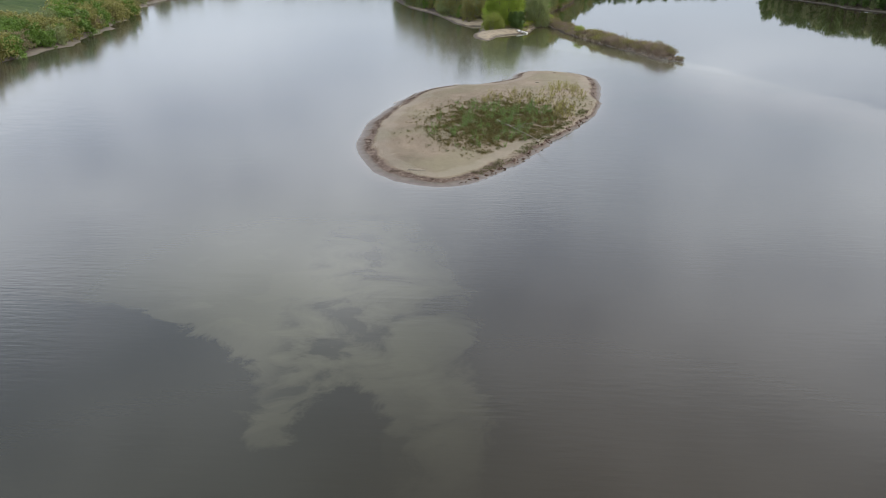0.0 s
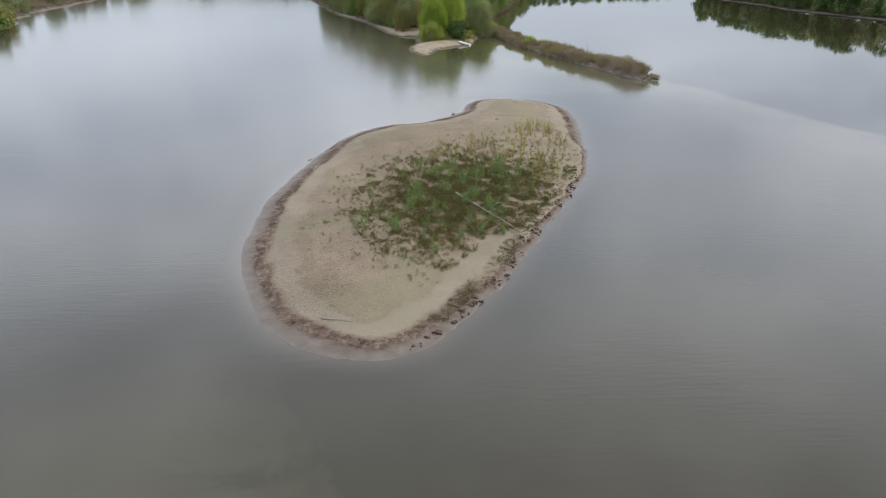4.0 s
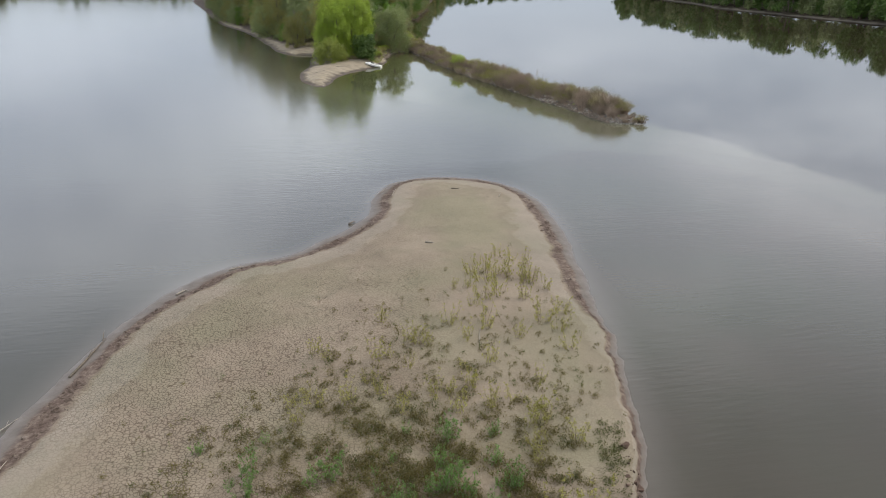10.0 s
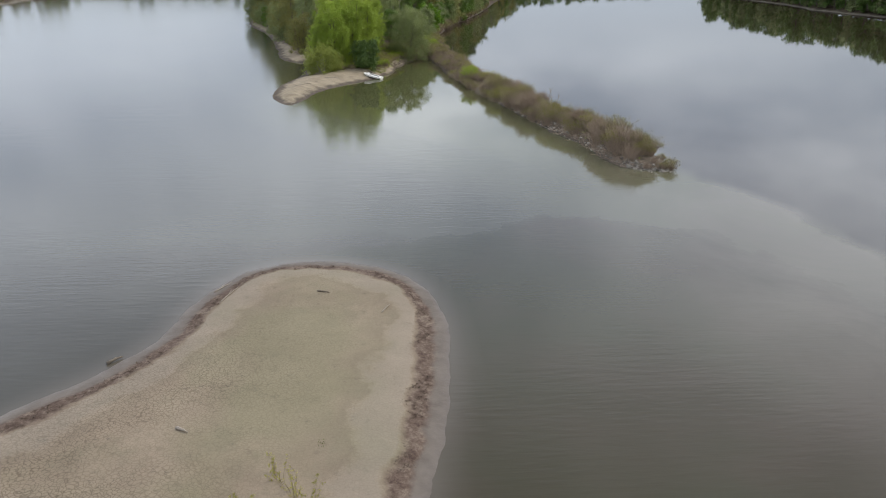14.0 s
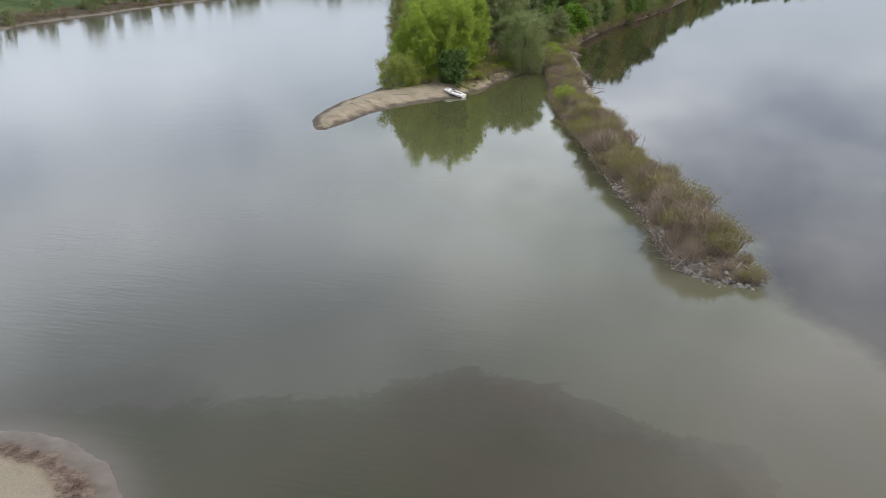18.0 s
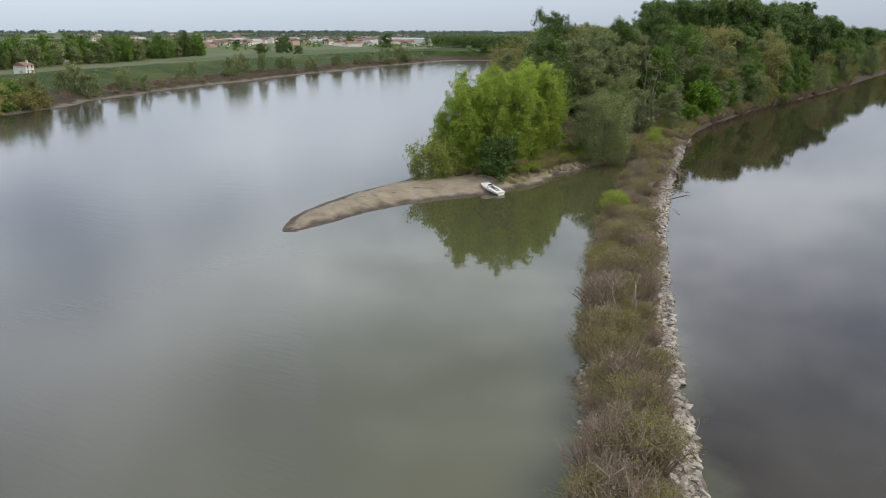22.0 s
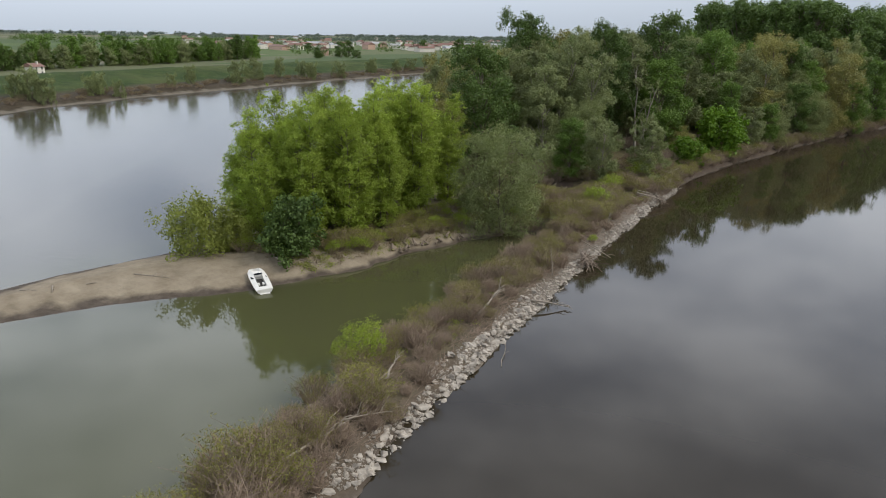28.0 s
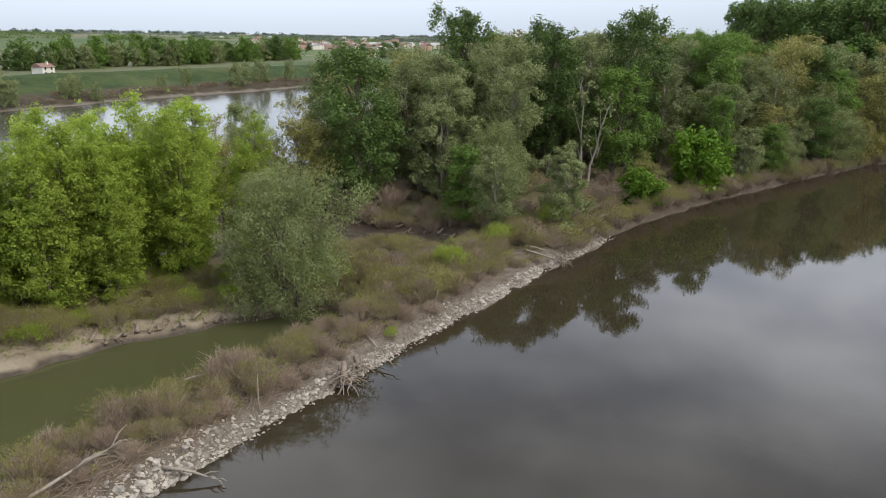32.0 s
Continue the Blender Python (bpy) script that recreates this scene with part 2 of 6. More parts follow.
    hole = k.ramp(k.noise(0.15, 6, 0.62, (1.0, 1.25, 1.0), 0.9), (0.40, 0.20), (0.47, 0.70), (0.58, 1.0))
    hole = k.math("MAXIMUM", hole, k.ramp(k.math("MULTIPLY", k.math("ADD", k.math("ADD", x0, 6.0), torn), -0.2), (0.0, 0.0), (0.5, 0.9)))
    fade = k.ramp(k.math("MULTIPLY", k.math("SUBTRACT", 82.0, y0), 0.03), (0.0, 0.0), (0.85, 1.0))
    near = k.math("MULTIPLY", k.math("MULTIPLY", k.ramp(inside, (0.46, 0.0), (0.53, 0.70), (0.85, 1.0)), hole), fade)
    near = k.math("MULTIPLY", near, k.ramp(k.math("MULTIPLY", k.math("SUBTRACT", y0, 28.0), 0.1), (0.0, 0.20), (1.0, 1.0)))
    near = k.math("MULTIPLY", near, k.ramp(k.math("MULTIPLY", k.math("ADD", x0, 34.0), 0.045), (0.1, 0.0), (0.9, 1.0)))
    near = k.math("MULTIPLY", near, k.ramp(k.math("MULTIPLY", k.math("ADD", x0, 5.0), 0.09), (0.0, 1.0), (1.0, 0.5)))
    base = k.mix(k.math("MULTIPLY", near, 0.85), base, (0.096, 0.091, 0.057))
    shoal = k.n.new("ShaderNodeAttribute")
    shoal.attribute_name = "shoal"
    base = k.mix(k.math("MULTIPLY", shoal.outputs["Fac"], 0.8), base, (0.108, 0.092, 0.072))
    k.colour(base)
    calm = k.ramp(k.noise(0.014, 3, 0.6, (1.0, 0.5, 1.0)), (0.38, 0.35), (0.62, 1.0))
    still = k.math("MAXIMUM", k.ramp(cove, (0.0, 0.0), (1.0, 1.0)), k.ramp(east, (0.0, 0.0), (1.0, 1.0)))
    calm = k.math("MULTIPLY", calm, k.ramp(still, (0.0, 1.0), (1.0, 0.12)))
    k.put(k.b.inputs["Roughness"], k.ramp(still, (0.0, 0.11), (1.0, 0.03)))
    fine = k.noise(1.1, 2, 0.5, (0.45, 2.4, 1.0))
    swell = k.noise(0.3, 2, 0.5, (0.6, 1.8, 1.0))
    h = k.math("MULTIPLY", k.math("ADD", fine, swell), calm)
    k.bump(h, 0.32, 0.04)
    return k.m


def mud_material():
    """Dry cracked silt that turns to wet mud and wrack near the waterline."""
    k = Mat("dried_river_mud", 0.9, 0.25)
    z = k.math("ADD", k.axis(2), k.math("MULTIPLY", k.math("SUBTRACT", k.noise(0.7, 5, 0.65), 0.5), 0.20))
    dry = k.ramp(k.noise(0.22, 5, 0.6), (0.3, (0.216, 0.168, 0.118)), (0.7, (0.306, 0.245, 0.176)))
    dry = k.mix(k.ramp(k.noise(0.09, 3), (0.44, 0.0), (0.62, 0.55)), dry, (0.205, 0.190, 0.112))
    dry = k.mix(0.35, dry, k.ramp(k.noise(9.0, 3), (0.3, 0.6), (0.7, 1.0)), "MULTIPLY")
    dry = k.mix(k.ramp(k.noise(1.5, 7, 0.75), (0.58, 0.0), (0.70, 0.55)), dry, (0.105, 0.088, 0.062))
    dry = k.mix(k.ramp(k.noise(0.35, 5, 0.7), (0.52, 0.0), (0.72, 0.45)), dry, (0.150, 0.135, 0.088))
    v = k.n.new("ShaderNodeTexVoronoi")
    v.feature = "DISTANCE_TO_EDGE"
    v.inputs["Scale"].default_value = 4.6
    warp = k.n.new("ShaderNodeVectorMath")
    warp.operation = "ADD"
    wn3 = k.n.new("ShaderNodeTexNoise")
    wn3.inputs["Scale"].default_value = 1.3
    k.l.new(k.pos, wn3.inputs["Vector"])
    wsc = k.n.new("ShaderNodeVectorMath")
    wsc.operation = "SCALE"
    wsc.inputs["Scale"].default_value = 0.28
    k.l.new(wn3.outputs["Color"], wsc.inputs[0])
    k.l.new(k.pos, warp.inputs[0])
    k.l.new(wsc.outputs[0], warp.inputs[1])
    flat = k.n.new("ShaderNodeVectorMath")
    flat.operation = "MULTIPLY"
    flat.inputs[1].default_value = (1, 1, 0)
    k.l.new(warp.outputs[0], flat.inputs[0])
    k.l.new(flat.outputs[0], v.inputs["Vector"])
    crack = k.ramp(v.outputs["Distance"], (0.0, 0.0), (0.12, 1.0))
    reach = k.ramp(k.noise(0.07, 3), (0.34, 0.30), (0.50, 1.0))
    inland = k.ramp(z, (0.36, 0.0), (0.46, 1.0))
    amount = k.math("MULTIPLY", k.math("MULTIPLY", reach, inland), k.ramp(k.math("MULTIPLY", k.math("SUBTRACT", 172.0, k.axis(1)), 0.03), (0.0, 0.25), (0.9, 1.0)))
    amount = k.math("MULTIPLY", amount, k.ramp(k.math("MULTIPLY", k.math("SUBTRACT", k.math("ADD", 6.0, k.math("MULTIPLY", k.math("SUBTRACT", k.axis(1), 90.0), 0.35)), k.axis(0)), 0.08), (0.0, 0.25), (0.6, 1.0)))
    dry = k.mix(k.math("MULTIPLY", amount, 0.9), dry, k.mix(crack, (0.27, 0.22, 0.17), (1.0, 1.0, 1.0)), "MULTIPLY")
    wrack = k.ramp(k.noise(1.6, 7, 0.8), (0.38, (0.062, 0.039, 0.029)), (0.52, (0.125, 0.088, 0.066)), (0.66, (0.215, 0.170, 0.130)))
    wet = k.ramp(k.noise(0.9, 3), (0.3, (0.112, 0.092, 0.075)), (0.7, (0.160, 0.134, 0.111)))
    c = k.mix(k.ramp(z, (0.15, 0.0), (0.24, 1.0)), wet, wrack)
    # old waterlines: a grey wash and a browner line along the shore
    zz = k.math("ADD", k.axis(2), k.math("MULTIPLY", k.math("SUBTRACT", k.noise(0.35, 5, 0.65), 0.5), 0.22))
    dry = k.mix(k.ramp(zz, (0.42, 0.0), (0.46, 0.30), (0.56, 0.25), (0.60, 0.0)), dry, (0.255, 0.228, 0.190))
    dry = k.mix(k.ramp(zz, (0.585, 0.0), (0.605, 0.35), (0.64, 0.15), (0.68, 0.0)), dry, (0.150, 0.118, 0.084))
    herb = k.n.new("ShaderNodeAttribute")
    herb.attribute_name = "litter"
    litter = k.math("MULTIPLY", herb.outputs["Fac"], k.ramp(k.noise(0.9, 6, 0.72), (0.36, 0.0), (0.56, 1.0)))
    dry = k.mix(k.math("MULTIPLY", litter, 0.8), dry, k.ramp(k.noise(3.5, 4, 0.7), (0.35, (0.070, 0.049, 0.023)), (0.65, (0.142, 0.106, 0.056))))
    # scattered dark crumbs and stains on the crust
    crumbs = k.math("MULTIPLY", k.ramp(k.noise(1.3, 6, 0.75), (0.60, 0.0), (0.70, 1.0)), k.ramp(k.noise(0.12, 3), (0.42, 0.15), (0.60, 1.0)))
    dry = k.mix(k.math("MULTIPLY", crumbs, 0.55), dry, (0.135, 0.105, 0.075))
    c = k.mix(k.ramp(z, (0.35, 0.0), (0.45, 1.0)), c, dry)
    k.colour(c)
    k.put(k.b.inputs["Roughness"], k.ramp(z, (0.0, 0.42), (0.22, 0.92)))
    h = k.math("ADD", k.math("MULTIPLY", k.mix(amount, (1.0, 1.0, 1.0), crack), 0.6), k.math("MULTIPLY", k.noise(5.0, 5, 0.65), 0.6))
    k.bump(h, 0.6, 0.05)
    return k.m


def bank_material(name, low, high, soil):
    """Silt at the waterline, soil and litter above it, low herbs higher up."""
    k = Mat(name, 0.92, 0.2)
    z = k.math("ADD", k.axis(2), k.math("MULTIPLY", k.math("SUBTRACT", k.noise(0.35, 5), 0.5), 0.9))
    herb = k.ramp(k.noise(0.9, 5, 0.65), (0.35, low), (0.65, high))
    earth = k.ramp(k.noise(1.6, 5, 0.7), (0.3, tuple(v * 0.6 for v in soil)), (0.7, soil))
    wet = k.ramp(k.noise(1.0, 3), (0.3, (0.070, 0.055, 0.042)), (0.7, (0.125, 0.100, 0.076)))
    # the open spit is paler, drier silt than the bank under the trees
    open_spit = k.math("MULTIPLY", k.ramp(k.math("MULTIPLY", k.math("SUBTRACT", 326.0, k.axis(1)), 0.1), (0.3, 0.0), (1.0, 1.0)), k.math("LESS_THAN", k.axis(0), 40.0))
    silt = k.ramp(k.noise(0.5, 5, 0.65), (0.3, (0.205, 0.166, 0.114)), (0.7, (0.345, 0.288, 0.206)))
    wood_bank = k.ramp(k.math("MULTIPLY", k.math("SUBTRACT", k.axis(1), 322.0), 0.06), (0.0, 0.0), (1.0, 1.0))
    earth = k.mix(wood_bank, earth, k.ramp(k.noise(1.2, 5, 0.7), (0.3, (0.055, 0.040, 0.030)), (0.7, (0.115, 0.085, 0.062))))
    # the muddy beach on the island's west side
    beach = k.math("SUBTRACT", k.math("SUBTRACT", 19.0, k.math("MULTIPLY", k.math("SUBTRACT", k.axis(1), 300.0), 0.26)), k.math("ADD", k.axis(0), k.math("MULTIPLY", k.noise(0.3, 4), 4.0)))
    open_spit = k.math("MAXIMUM", open_spit, k.math("MULTIPLY", k.ramp(k.math("MULTIPLY", beach, 0.3), (0.0, 0.0), (0.6, 1.0)), k.math("GREATER_THAN", k.axis(1), 296.0)))
    c = k.mix(k.ramp(z, (0.15, 0.0), (0.42, 1.0)), wet, k.mix(open_spit, earth, silt))
    t = k.math("MULTIPLY", z, 0.3)
    c = k.mix(k.ramp(t, (0.28, 0.0), (0.48, 1.0)), c, k.mix(k.math("MULTIPLY", open_spit, 0.8), herb, silt))
    shore = k.math("ADD", k.math("ADD", k.axis(0), k.math("MULTIPLY", k.axis(1), 0.165)), k.math("MULTIPLY", k.math("SUBTRACT", k.noise(0.5, 4), 0.5), 2.5))
    rubble = k.math("MULTIPLY", k.ramp(k.math("SUBTRACT", shore, 102.1), (0.0, 0.0), (0.7, 1.0)), k.math("LESS_THAN", k.axis(1), 352.0))
    c = k.mix(rubble, c, k.ramp(k.noise(2.6, 5, 0.7), (0.35, (0.095, 0.076, 0.058)), (0.62, (0.235, 0.200, 0.160))))
    k.bump(k.noise(3.0, 5, 0.7), 0.8, 0.15)
    return k.colour(c)


def grass_material():
    """Far fields in strips, rough meadow near the levee, bare soil at the water."""
    k = Mat("riverside_grassland", 0.95, 0.15)
    z = k.math("ADD", k.axis(2), k.math("MULTIPLY", k.math("SUBTRACT", k.noise(0.16, 5), 0.5), 2.0))
    grass = k.ramp(k.noise(0.14, 6, 0.65), (0.3, (0.020, 0.040, 0.008)), (0.7, (0.058, 0.090, 0.021)))
    grass = k.mix(0.6, grass, k.ramp(k.noise(0.9, 4, 0.7, (1.0, 0.35, 1.0)), (0.32, 0.55), (0.66, 1.15)), "MULTIPLY")
    grass = k.mix(k.ramp(k.noise(0.03, 4, 0.6), (0.48, 0.0), (0.72, 0.4)), grass, (0.140, 0.142, 0.052))
    v = k.n.new("ShaderNodeTexVoronoi")
    v.inputs["Scale"].default_value = 1.0
    v.inputs["Randomness"].default_value = 0.8
    k.l.new(k.scaled((0.006, 0.0022, 0.0), 0.5), v.inputs["Vector"])
    sep = k.n.new("ShaderNodeSeparateColor")
    k.l.new(v.outputs["Color"], sep.inputs[0])
    field = k.ramp(sep.outputs[0], (0.0, (0.085, 0.135, 0.040)), (0.30, (0.150, 0.145, 0.085)), (0.52, (0.225, 0.190, 0.135)), (0.75, (0.080, 0.115, 0.045)))
    away = k.math("SUBTRACT", k.math("MULTIPLY", k.axis(0), -1.0), k.math("MULTIPLY", k.axis(1), 0.12))
    c = k.mix(k.ramp(k.math("MULTIPLY", k.math("SUBTRACT", away, 200.0), 0.01), (0.0, 0.0), (0.25, 1.0)), grass, field)
    soil = k.ramp(k.noise(0.5, 5, 0.7), (0.3, (0.042, 0.034, 0.021)), (0.7, (0.092, 0.072, 0.048)))
    silt = (0.17, 0.148, 0.115)
    low = k.mix(k.ramp(z, (0.25, 0.0), (0.7, 1.0)), silt, soil)
    c = k.mix(k.ramp(k.math("ADD", k.math("MULTIPLY", z, 0.2), k.ramp(k.math("MULTIPLY", k.math("SUBTRACT", away, 130.0), 0.05), (0.0, 0.0), (1.0, 0.6))), (0.50, 0.0), (0.64, 1.0)), low, c)
    k.bump(k.noise(1.2, 5, 0.7), 0.8, 0.25)
    return k.colour(c)


def bark_mat(name, colour):
    k = Mat(name, 0.9, 0.2)
    n = k.noise(3.0, 5, 0.65, (3.0, 3.0, 0.5))
    k.bump(n, 0.7, 0.03)
    return k.colour(k.ramp(n, (0.3, tuple(v * 0.55 for v in colour)), (0.7, colour)))


WATER = water_material()
MUD = mud_material()
# soil tone lowered to carry the dense shade under the groyne shrubs
ISLAND_SOIL = bank_material("wooded_bank_soil", (0.085, 0.078, 0.036), (0.165, 0.138, 0.078), (0.165, 0.130, 0.094))
GRASS = grass_material()
BARK = bark_mat("grey_brown_bark", (0.20, 0.165, 0.125))
BARK_PALE = bark_mat("pale_bark", (0.36, 0.32, 0.26))
DEADWOOD = bark_mat("bleached_driftwood", (0.40, 0.345, 0.275))
ROOTWOOD = bark_mat("washed_roots", (0.33, 0.265, 0.205))
TWIG = bark_mat("brown_twigs", (0.400, 0.305, 0.226))
LEAF_POPLAR = leaf_mat("bright_poplar_leaves", (0.250, 0.360, 0.042), (0.440, 0.540, 0.098), 0.55)
LEAF_WILLOW = leaf_mat("grey_willow_leaves", (0.175, 0.212, 0.082), (0.320, 0.365, 0.155), 0.45)
LEAF_DARK = leaf_mat("dark_woodland_leaves", (0.050, 0.090, 0.018), (0.130, 0.205, 0.044), 0.28)
LEAF_MID = leaf_mat("green_woodland_leaves", (0.150, 0.190, 0.070), (0.310, 0.350, 0.150), 0.32)
LEAF_OLIVE = leaf_mat("olive_spring_leaves", (0.185, 0.180, 0.045), (0.345, 0.325, 0.105), 0.32)
LEAF_VIVID = leaf_mat("vivid_green_leaves", (0.095, 0.190, 0.012), (0.180, 0.320, 0.024), 0.4)
LEAF_GREEN = leaf_mat("mid_green_leaves", (0.075, 0.145, 0.018), (0.180, 0.290, 0.048), 0.28)
LEAF_HERB = leaf_mat("fresh_willow_shoots", (0.100, 0.178, 0.040), (0.205, 0.325, 0.082))
LEAF_YELLOW = leaf_mat("yellowish_shoots", (0.200, 0.205, 0.030), (0.330, 0.325, 0.075))
LEAF_SPIT = leaf_mat("yellow_green_bush_leaves", (0.220, 0.258, 0.048), (0.370, 0.415, 0.098), 0.5)
LEAF_FRESH = leaf_mat("fresh_sapling_leaves", (0.230, 0.320, 0.030), (0.400, 0.500, 0.066), 0.5)
# leaves greyed and blued: the distance haze is put into their colour
LEAF_HAZED = leaf_mat("hazed_far_leaves", (0.085, 0.115, 0.085), (0.150, 0.190, 0.150), 0.3)
LEAF_OLIVE2 = leaf_mat("olive_shrub_leaves", (0.145, 0.140, 0.030), (0.300, 0.285, 0.076))
LEAF_BARHERB = leaf_mat("brownish_herbs", (0.070, 0.057, 0.014), (0.158, 0.128, 0.034))
LEAF_BARGREEN = leaf_mat("dark_green_herbs", (0.060, 0.068, 0.014), (0.135, 0.145, 0.036))
LEAF_BARSHOOT = leaf_mat("olive_willow_shoots", (0.220, 0.210, 0.038), (0.390, 0.360, 0.086))
LEAF_DRY = leaf_mat("dry_brown_herbs", (0.160, 0.122, 0.064), (0.310, 0.250, 0.148))
WRACK = plain("dark_wrack_bits", (0.120, 0.088, 0.064), 0.9, 0.6, 3.0)
CLOD = plain("dark_reddish_clods", (0.095, 0.060, 0.042), 0.9, 0.4, 4.0)
STONE = plain("pale_limestone", (0.375, 0.335, 0.280), 0.88, 0.5, 1.6)
# darker, greyer stone for the groyne's tip, south of y 214
STONE_GREY = plain("darker_grey_stone", (0.21, 0.188, 0.158), 0.9, 0.5, 2.0)
WHITE_GRP = plain("weathered_white_hull", (0.78, 0.76, 0.70), 0.45, 0.08, 2.0)
BLUE_PAINT = plain("faded_blue_paint", (0.16, 0.36, 0.55), 0.5, 0.15, 2.0)
DARK_TRIM = plain("dark_cockpit_lining", (0.05, 0.045, 0.04), 0.6)
GLASS_DARK = plain("dark_window_glass", (0.03, 0.035, 0.04), 0.1, 0.1)
PLASTER = plain("pale_plaster", (0.72, 0.68, 0.60), 0.85, 0.08, 0.5)
PLASTER_PINK = plain("salmon_plaster", (0.56, 0.38, 0.29), 0.85, 0.1, 0.5)
# terracotta dulled towards brown, distance haze put into the colour
ROOF_RED = plain("hazed_terracotta_roof", (0.25, 0.15, 0.12), 0.85, 0.25, 1.5)
ROOF_GREY = plain("grey_sheet_roof", (0.42, 0.42, 0.42), 0.6, 0.1, 0.5)
GRAVEL = plain("pale_gravel", (0.30, 0.28, 0.22), 0.95, 0.2, 1.5)


# ---- mesh helpers ----
def mesh_of(name, verts, faces, material, smooth=False):
    me = bpy.data.meshes.new(name)
    me.from_pydata([tuple(v) for v in verts], [], [tuple(int(i) for i in f) for f in faces])
    me.materials.append(material)
    if smooth:
        me.shade_smooth()
    me.update()
    return me


def thing(name, label, category, group="", kind=""):
    return tagged(new(name), label, category, group, kind)


def part(name, me, parent, label=""):
    ob = new(name, me)
    ob.parent = parent
    return tagged(ob, label)


def bm_mesh(name, bm, material, smooth=False):
    me = bpy.data.meshes.new(name)
    bm.to_mesh(me)
    bm.free()
    me.materials.append(material)
    if smooth:
        me.shade_smooth()
    return me


class Builder:
    """Collects vertices and faces of one mesh."""

    def __init__(self):
        self.v, self.f = [], []

    def tube(self, pts, radii, sides=6, cap=True):
        base = len(self.v)
        pts = [Vector(p) for p in pts]
        for k, p in enumerate(pts):
            d = (pts[min(k + 1, len(pts) - 1)] - pts[max(k - 1, 0)]).normalized()
            a = d.orthogonal().normalized()
            b = d.cross(a)
            for s in range(sides):
                t = 2 * math.pi * s / sides
                self.v.append(p + (a * math.cos(t) + b * math.sin(t)) * radii[k])
        for k in range(len(pts) - 1):
            for s in range(sides):
                i, j = base + k * sides + s, base + k * sides + (s + 1) % sides
                self.f.append((i, j, j + sides, i + sides))
        if cap:
            self.f.append([base + (len(pts) - 1) * sides + s for s in range(sides)])
            self.f.append([base + s for s in reversed(range(sides))])
        return self

    def box(self, lo, hi):
        b = len(self.v)
        for z in (lo[2], hi[2]):
            self.v += [(lo[0], lo[1], z), (hi[0], lo[1], z), (hi[0], hi[1], z), (lo[0], hi[1], z)]
        self.f += [(b + 3, b + 2, b + 1, b), (b + 4, b + 5, b + 6, b + 7)]
        self.f += [(b + k, b + (k + 1) % 4, b + 4 + (k + 1) % 4, b + 4 + k) for k in range(4)]
        return self

    def mesh(self, name, material, smooth=False):
        return mesh_of(name, self.v, self.f, material, smooth)


def leaf_cloud(name, rng, blobs, count, size, material, slim=0.55, droop=0.0, shell=0.45):
    """Leaf clumps as small folded rhombs spread through a set of ellipsoids (x, y, z, rx, ry, rz)."""
    blobs = np.array(blobs, float)
    w = (blobs[:, 3] * blobs[:, 4] * blobs[:, 5]) ** 0.7
    pick = rng.choice(len(blobs), count, p=w / w.sum())
    d = rng.normal(size=(count, 3))
    d /= np.linalg.norm(d, axis=1)[:, None]
    r = rng.random(count) ** shell
    r *= 1 + 0.12 * rng.normal(size=count)
    p = blobs[pick, :3] + d * blobs[pick, 3:] * r[:, None]
    nrm = d + 0.6 * rng.normal(size=(count, 3)) + np.array([0, 0, 0.5])
    nrm /= np.linalg.norm(nrm, axis=1)[:, None]
    a = rng.normal(size=(count, 3)) + np.array([0, 0, -droop])
    a -= nrm * (a * nrm).sum(1)[:, None]
    a /= np.linalg.norm(a, axis=1)[:, None]
    b = np.cross(nrm, a)
    s = size * (0.55 + 0.9 * rng.random(count))[:, None]
    v = np.empty((count, 4, 3))
    v[:, 0] = p - a * s
    v[:, 1] = p - b * s * slim + nrm * s * 0.18
    v[:, 2] = p + a * s
    v[:, 3] = p + b * s * slim + nrm * s * 0.18
    v = v.reshape(-1, 3)
    me = bpy.data.meshes.new(name)
    n = count
    me.vertices.add(4 * n)
    me.vertices.foreach_set("co", v.ravel())
    me.loops.add(4 * n)
    me.loops.foreach_set("vertex_index", np.arange(4 * n, dtype=np.int32))
    me.polygons.add(n)
    me.polygons.foreach_set("loop_start", np.arange(0, 4 * n, 4, dtype=np.int32))
    me.materials.append(material)
    me.update()
    me.validate()
    return me


